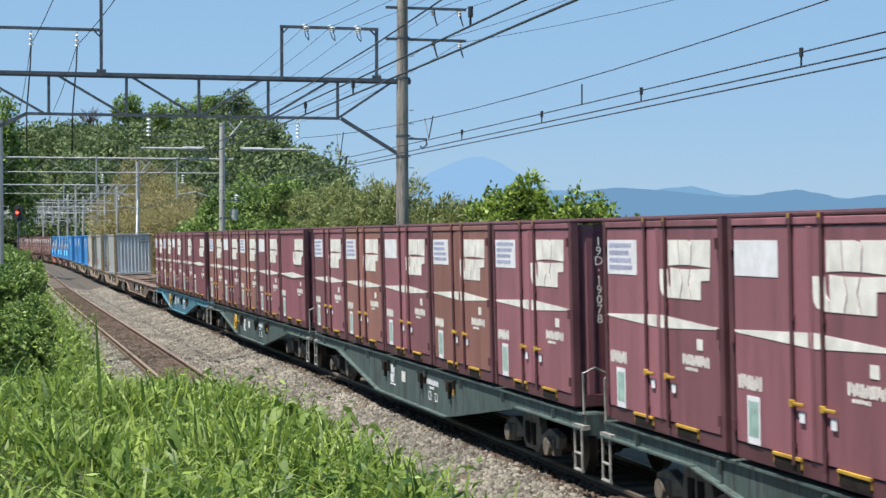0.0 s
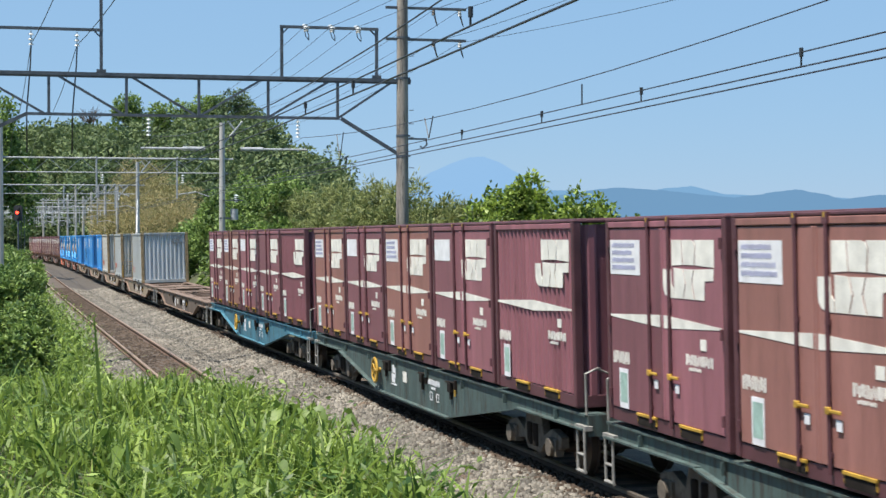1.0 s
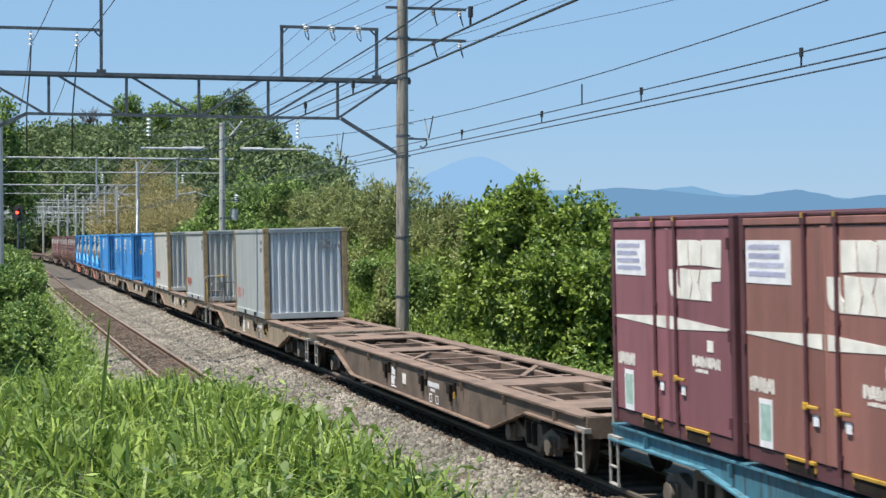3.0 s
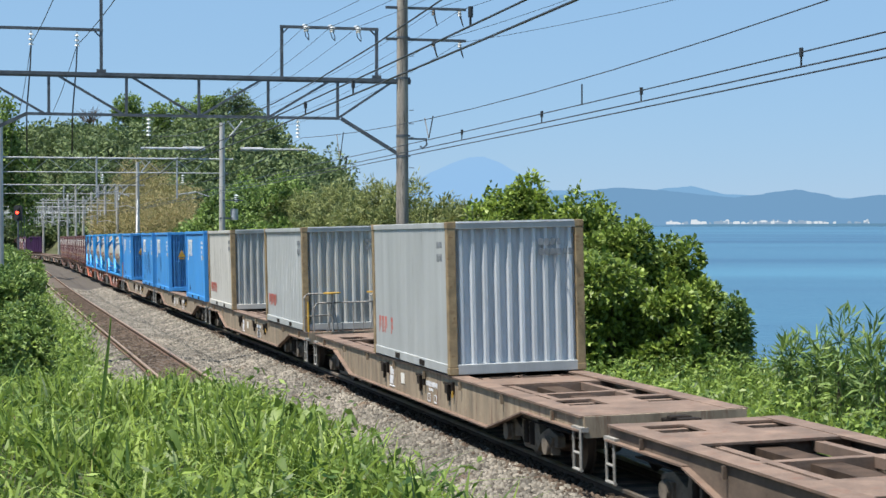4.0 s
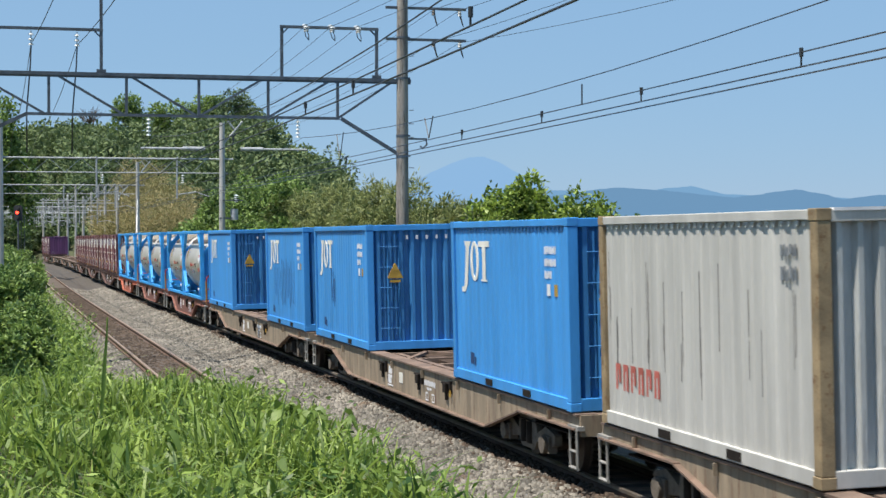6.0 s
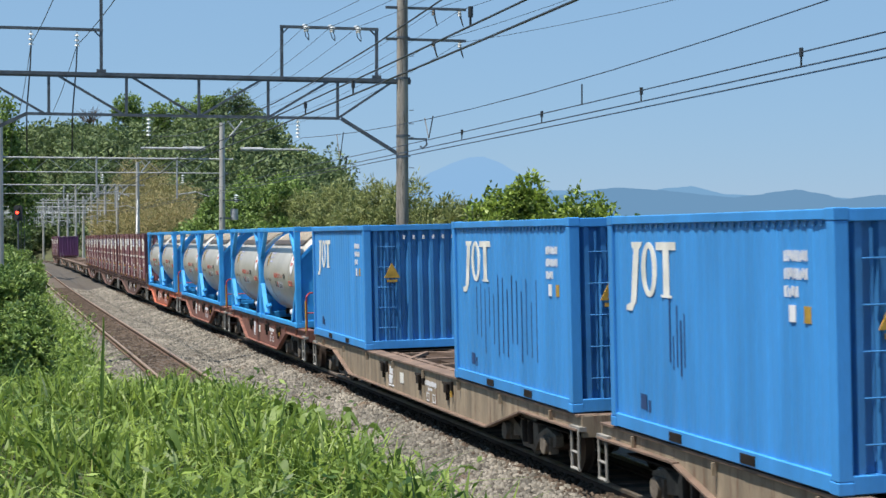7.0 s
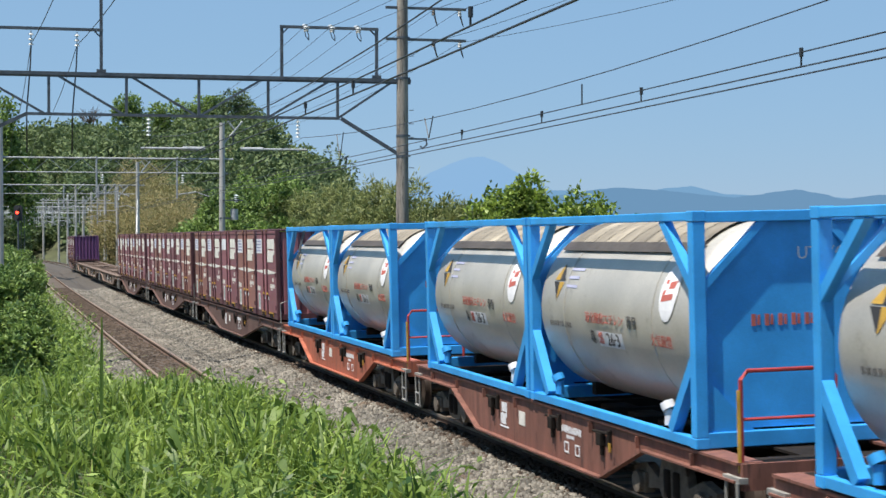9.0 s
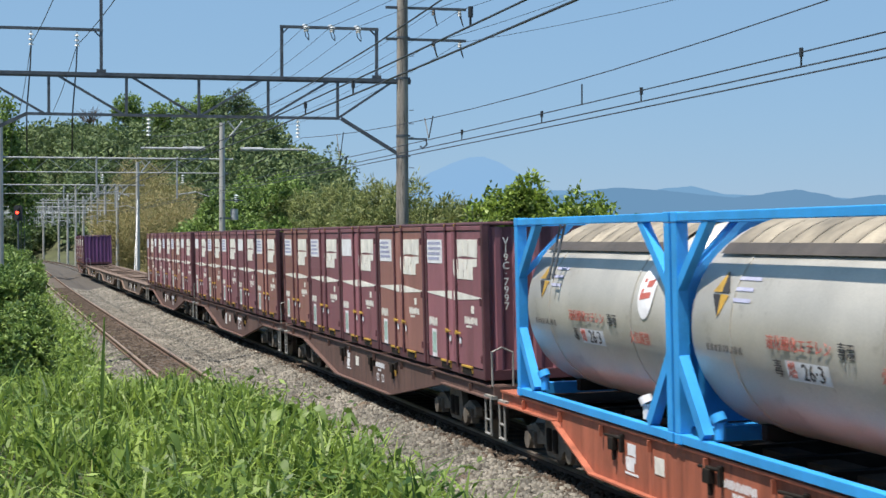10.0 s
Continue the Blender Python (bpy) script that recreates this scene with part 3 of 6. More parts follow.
def lattice_portal():
    """Steel truss portal over both tracks on a concrete pole: local origin under the pole, local -y to the camera's side."""
    t = thing("overhead_line_portal", "steel truss gantry over the tracks on a weathered concrete pole", "overhead line gantry", "overhead line gantries")
    part("pole", Shape().rod((0, 0, -1.2), (0, 0, 12.2), 0.205, 18, 0.155), CONCRETE, t, "tapered concrete pole with dark pock marks", smooth=True)
    part("pole", Shape().rod((0, -13.05, -1.2), (0, -13.05, 10.6), 0.205, 18, 0.165), CONCRETE, t, smooth=True)
    top, low = 7.97, 6.83
    part("top_chord", Shape().box(0, -6.45, top, 0.13, 13.4, 0.10).box(0, -6.45, top - 0.05, 0.02, 13.4, 0.1), STEEL_DARK, t)
    part("bottom_chord", Shape().box(0, -6.35, low, 0.10, 8.9, 0.08), STEEL_DARK, t)
    for a, b in (((-1.85, low), (-0.15, 5.82)), ((-10.8, low), (-12.9, 5.82))):
        part("knee_brace", Shape().bar((0, a[0], a[1]), (0, b[0], b[1]), 0.10), STEEL_DARK, t)
    ys = [-1.95, -4.0, -6.0, -8.05, -10.2]
    for y in ys:
        part("truss_post", Shape().box(0, y, (top + low) / 2, 0.07, 0.08, top - low), STEEL_DARK, t)
    for a, b in (((-0.25, top), (-1.95, low)), ((-2.1, top), (-4.0, low)), ((-4.1, top), (-6.0, low)), ((-8.0, top), (-6.05, low)), ((-10.05, top), (-8.1, low)), ((-12.3, top), (-10.3, low))):
        part("truss_diagonal", Shape().bar((0, a[0], a[1]), (0, b[0], b[1]), 0.065), STEEL_DARK, t)
    # raised frame for the feeder wires, above the far track
    for y0, y1, h in ((-0.78, -3.60, 9.47), (-8.75, -12.0, 9.22)):
        fr = Shape().box(0, y0, (top + h) / 2, 0.06, 0.09, h - top).box(0, y1, (top + h) / 2, 0.06, 0.09, h - top).box(0, (y0 + y1) / 2, h, 0.09, abs(y1 - y0) + 0.1, 0.08)
        fr.bar((0, y0, h - 0.22), (0, y0 + 0.2 * (1 if y1 > y0 else -1), h - 0.02), 0.04).bar((0, y1, h - 0.22), (0, y1 - 0.2 * (1 if y1 > y0 else -1), h - 0.02), 0.04)
        fr.box(0, y0, top + 0.1, 0.12, 0.26, 0.08)
        if y0 < -5:
            fr.box(0, y0, h + 1.4, 0.06, 0.09, 2.8)
        part("feeder_frame", fr, STEEL_DARK, t)
    for y in (-1.35, -2.13, -2.90):
        k = Shape()
        insulator(k, (0.12, y, 9.52), 0.16, 0.09).rod((0.05, y, 9.50), (-0.30, y, 9.54), 0.06, 8)
        part("jumper", Shape().pipe([(0.15, y, 9.42), (0.2, y + 0.06, 9.2), (0.0, y + 0.1, 9.1), (-0.2, y + 0.05, 9.22), (-0.28, y, 9.5)], 0.014, 5), WIRE, t, smooth=True)
        part("insulator", k, PORCELAIN, t, smooth=True)
    for y in (-9.42, -10.68):
        part("insulator", insulator(Shape(), (0, y, 9.15), 0.42, 0.085), PORCELAIN, t, smooth=True)
    for y in (-3.13, -7.43):
        part("insulator", insulator(Shape(), (0, y, low - 0.03), 0.55, 0.075), PORCELAIN, t, "white porcelain string over the track", smooth=True)
    # arms on the outer side of the pole
    for z, ln in ((10.13, 1.95), (9.2, 1.95)):
        part("cross_arm", Shape().box(0, ln / 2 - 0.25, z, 0.09, ln + 0.5, 0.075), STEEL_DARK, t)
        for y in (0.95, 1.75):
            k = insulator(Shape(), (0, y, z - 0.03), 0.14, 0.07)
            part("jumper", Shape().pipe([(0, y, z - 0.15), (0.1, y + 0.05, z - 0.42), (-0.05, y + 0.14, z - 0.5), (-0.15, y + 0.1, z - 0.25), (-0.1, y + 0.05, z)], 0.013, 5), WIRE, t, smooth=True)
            part("insulator", k, PORCELAIN if y > 1 else BROWN_POT, t, smooth=True)
    arm = Shape().box(0, 0.3, 6.26, 0.05, 0.9, 0.05).pipe([(0, 0.72, 6.26), (0, 0.75, 6.1), (0, 0.62, 5.98), (0, 0.55, 6.05)], 0.03, 6)
    part("steady_arm", arm, STEEL_DARK, t)
    for z in (1.6, 3.35, 5.75, 6.35, 8.05, 9.25):
        r = 0.207 - 0.0041 * (z + 1.2)
        part("pole_band", Shape().rod((0, 0, z - 0.03), (0, 0, z + 0.03), r + 0.012, 18).box(0.0, r + 0.03, z, 0.06, 0.06, 0.05), STEEL_DARK, t, "clamp band round the pole", smooth=True)
    for z in (3.0, 3.4, 3.8, 4.2, 4.6, 5.0, 5.4, 6.3, 6.7, 7.1, 8.3, 8.7):
        part("climbing_peg", Shape().rod((0.1, 0.18, z), (0.12, 0.32, z), 0.012, 5), STEEL_DARK, t)
    t.matrix_world = line_pose(19.4, -3.0, 0.0)
    return t


lattice_portal()


def slim_portal(s, pole_lat, height, beam, arms, white_arm, span=11.5, label="slender galvanised gantry with concrete poles over the curved tracks"):
    t = thing("overhead_line_portal", label, "overhead line gantry", "overhead line gantries")
    for y in (0, -span):
        part("pole", Shape().rod((0, y, -1.5), (0, y, height), 0.19, 12, 0.14), CONCRETE_PALE, t, smooth=True)
    part("beam", Shape().rod((0, 0.6, beam), (0, -span - 0.6, beam), 0.045, 8), STEEL_PALE, t, smooth=True)
    part("beam", Shape().rod((0, 0.3, beam - 0.75), (0, -span - 0.3, beam - 0.75), 0.03, 8), STEEL_PALE, t, smooth=True)
    n = 7
    for i in range(n):
        y = -span * (i + 0.5) / n
        part("lacing", Shape().bar((0, y, beam), (0, y - span / n / 2, beam - 0.75), 0.025).bar((0, y - span / n / 2, beam - 0.75), (0, y - span / n, beam), 0.025), STEEL_PALE, t)
    for y in arms:
        part("hanger_post", Shape().rod((0, y, beam + 0.1), (0, y, beam - 2.1), 0.05, 8), STEEL_PALE, t, smooth=True)
        k = insulator(Shape(), (0, y + 0.3, beam - 0.8), 0.5, 0.1)
        part("insulator", k, PORCELAIN, t, smooth=True)
        part("steady_arm", Shape().pipe([(0, y, beam - 1.9), (0, y + 1.0, beam - 1.75), (0, y + 1.7, beam - 2.0)], 0.03, 6), STEEL_PALE, t, smooth=True)
    if white_arm:
        part("cross_arm", Shape().rod((0, -0.9, beam + 0.55), (0, -4.3, beam + 0.55), 0.06, 8).rod((0, -0.9, beam + 0.55), (0, -2.1, beam + 0.55), 0.11, 8), STEEL_PALE, t, "pale insulated arm", smooth=True)
        part("cross_arm", Shape().rod((0, 1.0, beam + 0.55), (0, 4.6, beam + 0.55), 0.06, 8).rod((0, 1.0, beam + 0.55), (0, 2.2, beam + 0.55), 0.11, 8), STEEL_PALE, t, "pale insulated arm", smooth=True)
    part("fittings", Shape().pipe([(0, 0, height - 1.2), (0, 0.7, height - 0.4), (0, 1.1, height + 0.1)], 0.05, 6).pipe([(0, 0.7, height - 0.4), (0, 0.3, height + 0.1)], 0.05, 6), STEEL_PALE, t)
    t.matrix_world = line_pose(s, pole_lat, 0.0)
    return t


slim_portal(61.5, -3.2, 9.5, 7.55, (-2.4, -6.6), True)
slim_portal(119, -3.2, 9.9, 7.9, (-1.9, -6.2), False)
slim_portal(166, -3.2, 9.4, 7.6, (-2.2, -6.5), False)
slim_portal(146, -3.2, 8.6, 6.9, (-2.0, -6.4), False)
slim_portal(178, -3.2, 9.6, 7.1, (-2.2, -6.6), False)
slim_portal(204, -3.2, 9.0, 6.8, (-2.1, -6.4), False)
slim_portal(228, -3.2, 9.8, 7.2, (-2.3, -6.5), False)
slim_portal(190, -3.2, 9.2, 7.3, (-2.2, -6.5), False)
slim_portal(216, -3.2, 11.0, 7.6, (-2.2, -6.5), False)
slim_portal(240, -3.2, 9.5, 7.5, (-2.2, -6.5), False)
slim_portal(258, -3.2, 10.0, 7.6, (-2.2, -6.5), False)

stay = thing("pole_stay", "pair of thin steel stay wires bracing a gantry pole", "stay wire", "pole stays")
for dx in (-6.0, -8.5):
    part("wire", Shape().pipe([(0, 0, 6.8), (dx, 0.8, -1.2)], 0.03, 5), STEEL_PALE, stay)
stay.matrix_world = line_pose(119, -3.2, 0.0) @ Matrix.Rotation(math.pi, 4, 'Z')

# transformer cluster on the second gantry's pole
tr = thing("pole_transformer", "pale grey pole-mounted switch box with porcelain bushings", "transformer")
part("tank", Shape().rod((0, 0, 0), (0, 0, 0.6), 0.2, 14), STEEL_PALE, tr, smooth=True)
part("bracket", Shape().box(0.0, -0.35, 0.1, 0.3, 0.9, 0.08).box(0, -0.1, 1.05, 0.4, 1.1, 0.06), STEEL_DARK, tr)
for k in (-0.2, 0.15):
    part("bushing", insulator(Shape(), (k, 0.1, 1.4), 0.45, 0.12), PORCELAIN, tr, smooth=True)
tr.matrix_world = line_pose(61.5, -3.85, 4.3)

WIRES = [  # lat, height at the gantries, sag, thickness, track curve follows; s of supports
    (0.0, 5.20, 0.0, 0.011, "contact wire over the far track"), (0.0, 5.40, 0.05, 0.010, "auxiliary wire over the far track"), (0.0, 6.25, 0.52, 0.009, "messenger wire over the far track"), (0.06, 5.10, 0.0, 0.011, "second contact wire over the far track"),
    (TRACK_B, 5.11, 0.0, 0.013, "contact wire over the near track"), (TRACK_B, 5.30, 0.02, 0.012, "auxiliary wire over the near track"), (TRACK_B, 6.25, 0.75, 0.011, "messenger wire over the near track"),
    (-1.65, 9.52, 0.5, 0.008, "feeder wire on the raised frame"), (-0.87, 9.52, 0.5, 0.008, "feeder wire on the raised frame"), (-0.10, 9.52, 0.5, 0.008, "feeder wire on the raised frame"),
    (-3.95, 10.1, 0.5, 0.008, "wire on the pole's outer arm"), (-4.75, 10.1, 0.5, 0.008, "wire on the pole's outer arm"), (-3.95, 9.14, 0.5, 0.008, "wire on the pole's outer arm"), (-4.75, 9.14, 0.62, 0.008, "wire on the pole's outer arm"),
    (6.42, 8.77, 0.5, 0.012, "feeder wire under the raised frame"), (7.68, 8.77, 0.5, 0.012, "feeder wire under the raised frame"),
]
SUPPORTS = [-25, 19.4, 61.5, 119, 166, 216, 258]
for lat, h, sag, r, what in WIRES:
    pts = []
    for a, b in zip(SUPPORTS, SUPPORTS[1:]):
        for i in range(12):
            u = i / 12
            hh = h
            drift = -0.8 * (1 - u) if lat > 6 and a < 0 else 0.0      # these two cross over the tracks
            away = 4.0 * (1 - u) if lat < -4.5 and h < 9.5 and a < 0 else 0.0      # this one leaves towards the sea
            pts.append(on_line(a + (b - a) * u, lat + drift - away, hh - 4 * sag * u * (1 - u) - 0.12 * drift))
    ob = part("overhead_wire", Shape().pipe(pts, r * 0.88, 5), WIRE)
    tagged(ob, "thin dark " + what, "wire", "overhead wires")


def droppers(lat, spots):
    for s, za, zb, spread, fat in spots:
        k = Shape()
        k.rod(on_line(s + spread, lat, za), on_line(s, lat, zb), 0.012, 5)
        if spread:
            k.rod(on_line(s - spread, lat, za), on_line(s, lat, zb), 0.012, 5)
        if fat:
            c = on_line(s, lat, (za * 0.8 + zb * 0.2))
            k.rod(c + Vector((0, 0, 0.05)), c - Vector((0, 0, 0.05)), 0.024, 8)
        tagged(part("wire_dropper", k, WIRE), "small dark dropper clip hanging between overhead wires", "wire dropper", "overhead wire droppers")


droppers(0.0, [(-12.6, 5.40, 5.2, 0, 1), (-7.7, 5.38, 5.2, 0, 1), (-3.2, 5.38, 5.2, 0, 1), (1.8, 5.39, 5.2, 0, 1), (13, 5.40, 5.2, 0, 1)])
droppers(0.0, [(-5.2, 5.66, 5.36, 0.0, 0), (4.4, 5.82, 5.38, 0.35, 0), (13.8, 6.05, 5.4, 0.45, 0)])
droppers(TRACK_B, [(-14.6, 5.45, 5.28, 0, 1), (-9.0, 5.28, 5.11, 0, 1), (-5.5, 5.28, 5.11, 0, 1), (2.5, 5.28, 5.11, 0, 1)])

# drop leads under the left feeder frame
for lat in (6.42, 7.68):
    k = Shape().pipe([on_line(19.4, lat, 8.74), on_line(19.4, lat + 0.02, 8.2), on_line(19.5, lat + 0.12, 6.9), on_line(20.5, lat + 0.1, 5.8)], 0.022, 5)
    tagged(part("drop_lead", k, WIRE), "dark cable hanging from the feeder insulator", "cable", "drop leads")

# ---------- signal ----------
sig = thing("railway_signal", "black railway signal on a steel post showing a red light", "railway signal")
part("post", Shape().rod((0, 0, -2.0), (0, 0, 3.9), 0.07, 10), STEEL_DARK, sig, smooth=True)
part("backboard", Shape().prism([(-0.32, 3.2), (0.32, 3.2), (0.32, 4.2), (0.2, 4.35), (-0.2, 4.35), (-0.32, 4.2)], -0.08, 0.08), BLACK_INK, sig)
for i, z in enumerate((3.45, 3.8, 4.1)):
    part("hood", Shape().rod((0, -0.08, z), (0, -0.28, z + 0.02), 0.13, 14), BLACK_INK, sig, smooth=True)
    part("lens", Shape().rod((0, -0.27, z), (0, -0.30, z), 0.105, 14), glow("red_signal_lens", (1.0, 0.04, 0.02), 6.0) if i == 1 else BLACK_INK, sig, "lit red lens" if i == 1 else "")
part("ladder", Shape().rod((0.2, 0.1, -2), (0.2, 0.1, 3.4), 0.02, 6).rod((0.45, 0.1, -2), (0.45, 0.1, 3.4), 0.02, 6), STEEL_DARK, sig)
sig.matrix_world = pose(-32.4, 130, 0.55)

# ---------- plants ----------
def unit(v):
    return v / np.maximum(np.linalg.norm(v, axis=-1, keepdims=True), 1e-9)


def leaf_quads(c, out, length, width, rng, droop=0.3, curl=0.25):
    """Pointed leaves at c, growing roughly along out: four vertices each, folded at the midrib."""
    n = len(c)
    d = unit(out + rng.normal(0, 0.75, (n, 3)) + np.array([0, 0, -droop]))
    side = unit(np.cross(d, rng.normal(0, 1, (n, 3)) + np.array([0, 0, 1.5])))
    up = np.cross(side, d)
    L, Wd = (length * rng.uniform(0.6, 1.35, n))[:, None], (width * rng.uniform(0.6, 1.3, n))[:, None]
    mid = c + d * L * 0.5 + up * L * curl * rng.uniform(-0.3, 0.6, (n, 1))
    v = np.stack([c, mid + side * Wd / 2, c + d * L, mid - side * Wd / 2], 1)
    return v


def crown_points(blobs, n, rng, shell=0.55):
    """Places in the outer part of several uneven lumps, and the way out of them."""
    vol = np.array([b[3] * b[4] * b[5] for b in blobs]) ** 0.67
    pick = rng.choice(len(blobs), n, p=vol / vol.sum())
    b = np.array(blobs)[pick]
    d = unit(rng.normal(0, 1, (n, 3)))
    wob = 1 + 0.22 * np.sin(d[:, 0] * 5 + pick * 1.7) * np.cos(d[:, 1] * 6 + pick) + 0.15 * np.sin(d[:, 2] * 9 + pick * 3)
    r = (shell + (1 - shell) * rng.random(n) ** 0.6) * wob
    return b[:, :3] + d * b[:, 3:6] * r[:, None], d


def leaves_object(name, blobs, n, length, width, mat, seed, droop=0.3, parent=None, shell=0.55):
    rng = np.random.default_rng(seed)
    c, d = crown_points(blobs, n, rng, shell)
    v = leaf_quads(c, d, length, width, rng, droop)
    return part(name, np_mesh(name, v.reshape(-1, 3), np.arange(4 * n).reshape(-1, 4)), mat, parent)


def lumps(rx, ry, h, n, rng, base=0.15, size=0.42):
    """Uneven lumps that fill a crown of that half-width and height."""
    out = []
    for i in range(n):
        a, r, z = rng.uniform(0, 6.28), rng.random() ** 0.5, base + (1 - base) * rng.random() ** 0.8
        k = size * rng.uniform(0.6, 1.15)
        taper = 1 - 0.55 * max(0, z - 0.45)
        out.append((math.cos(a) * rx * r * 0.72 * taper, math.sin(a) * ry * r * 0.72 * taper, h * (z * 0.82), rx * k, ry * k, h * k * 0.55))
    return out


def tree(name, x, y, z, rx, ry, h, n, leaf, mat, seed, label, category="tree", group="", stems=1, base=0.15, droop=0.3, nl=14, width=0.5, trunk=0.12, size=0.42):
    rng = np.random.default_rng(seed)
    t = thing(name, label, category, group)
    bl = lumps(rx, ry, h, nl, rng, base, size)
    leaves_object("crown", bl, n, leaf, leaf * width, mat, seed + 1, droop, t, 0.7)
    wood = Shape()
    for k in range(stems):
        x0, y0 = rng.normal(0, 0.15 * rx, 2) if stems > 1 else (0, 0)
        top = Vector((x0 + rng.normal(0, 0.1) * rx, y0 + rng.normal(0, 0.1) * ry, h * 0.6))
        wood.rod((x0, y0, -0.6), (x0 * 1.1, y0 * 1.1, h * 0.3), trunk, 9, trunk * 0.75).rod((x0 * 1.1, y0 * 1.1, h * 0.3), top, trunk * 0.75, 8, trunk * 0.35)
    for b in bl[:10]:
        a = Vector((rng.normal(0, 0.05), rng.normal(0, 0.05), h * rng.uniform(0.25, 0.5)))
        e = Vector(b[:3])
        m = (a + e) / 2 + Vector((rng.normal(0, 0.06) * rx, rng.normal(0, 0.06) * ry, -0.05 * h))
        wood.rod(a, m, trunk * 0.4, 6, trunk * 0.28).rod(m, e, trunk * 0.28, 6, trunk * 0.1)
    part("trunk", wood, BARK, t, smooth=True)
    t.location = (x, y, z)
    return t


def gz(x, y):
    return float(ground_height(np.array([x]), np.array([y]))[0])


def screen_place(px, dist):
    """A place that many metres ahead along a line of sight."""
    return (px - 784) / 3016 * dist, dist


def top_height(py, dist):
    return EYE_Z + (441 - py) / 3016 * dist - 0.0156 * dist


# trees behind the train, near the sea slope: (sight line, distance, top line, half width)
NEAR_TREES = [(880, 50, 322, 1.7), (928, 47, 282, 1.5), (980, 49, 335, 1.5), (1022, 46, 306, 1.5), (1075, 48, 338, 1.5), (1122, 45, 378, 1.3), (1180, 46, 415, 1.4), (1000, 43, 420, 1.8), (1085, 42, 440, 1.8), (1225, 45, 470, 1.2), (1165, 42, 500, 1.4)]
for i, (px, dist, py, rx) in enumerate(NEAR_TREES):
    x, y = screen_place(px, dist)
    zb = min(gz(x, y), -0.6)
    tree("broadleaf_tree", x, y, zb, rx, rx * 0.9, top_height(py, dist) - zb, 13000, 0.165, TREE, 100 + i, "dense glossy green broadleaf tree beyond the railway", group="trees behind the railway", base=0.05, width=0.62, nl=30, size=0.27)
x, y = screen_place(1300, 44)
tree("small_tree", x, y, -2.2, 0.72, 0.66, top_height(508, 44) + 2.2, 2600, 0.15, SHRUB, 140, "small thin-trunked tree against the sea", group="trees behind the railway", base=0.72, nl=7, width=0.6, trunk=0.05)

# bamboo thicket behind the gantry pole
for i, (px, dist, py, rx) in enumerate([(505, 98, 345, 2.5), (545, 93, 325, 2.3), (590, 86, 312, 2.2), (635, 80, 303, 2.0), (680, 75, 310, 1.8), (735, 68, 303, 1.7), (775, 63, 330, 1.5), (820, 58, 345, 1.3), (855, 56, 352, 1.2), (570, 82, 368, 1.8), (625, 75, 360, 1.7), (690, 68, 352, 1.6), (760, 60, 378, 1.4)]):
    x, y = screen_place(px, dist)
    zb = min(gz(x, y), -0.6)
    tree("bamboo_clump", x, y, zb, rx, rx, top_height(py, dist) - zb, 9000, 0.25, BAMBOO, 200 + i, "feathery olive-green bamboo clump behind the railway", "bamboo", "bamboo thicket", stems=5, base=0.05, droop=0.1, nl=30, width=0.24, trunk=0.03, size=0.27)
# scrub along the top of the grassy slope
for i, (px, dist, py, rx) in enumerate([(545, 80, 425, 1.5), (585, 74, 430, 1.4), (620, 68, 440, 1.3), (665, 63, 452, 1.2), (700, 58, 462, 1.1), (735, 55, 455, 1.1), (682, 54, 520, 0.8)]):
    x, y = screen_place(px, dist)
    zb = gz(x, y) - 0.3
    tree("slope_shrub", x, y, zb, rx, rx, max(top_height(py, dist) - zb, 1.2), 4500, 0.17, SHRUB if i % 2 else BAMBOO, 260 + i, "tangled olive-green shrub on the grassy slope", "shrub", "slope shrubs", stems=3, base=0.0, nl=26, width=0.4, trunk=0.03, size=0.27)
# darker trees behind the second gantry
for i, (px, dist, py, rx) in enumerate([(365, 118, 350, 3.0), (400, 112, 320, 3.4), (440, 108, 300, 3.2), (480, 104, 296, 3.2), (520, 98, 305, 2.6), (350, 130, 385, 3.0), (430, 98, 370, 2.6), (480, 92, 375, 2.4)]):
    x, y = screen_place(px, dist)
    zb = min(gz(x, y), -0.8)
    tree("broadleaf_tree", x, y, zb, rx, rx, top_height(py, dist) - zb, 6500, 0.27, DARK_TREE, 300 + i, "dark green broadleaf tree beside the curve", group="trees beside the curve", base=0.05, width=0.6, nl=26, size=0.28)
# tan thicket
for i, (px, dist, py, rx) in enumerate([(195, 200, 345, 3.6), (225, 200, 300, 4.2), (258, 195, 282, 4.4), (292, 190, 296, 4.2), (322, 182, 325, 3.8), (262, 172, 335, 4.6), (215, 176, 360, 4.2), (305, 170, 355, 3.6)]):
    x, y = screen_place(px, dist)
    zb = gz(x, y) - 0.5
    tree("bamboo_clump", x, y, zb, rx, rx, top_height(py, dist) - zb, 7500, 0.42, TAN_BUSH, 330 + i, "dry straw-coloured bamboo thicket below the hill", "bamboo", "dry thicket", stems=4, base=0.02, droop=-0.5, nl=16, width=0.22, trunk=0.08)


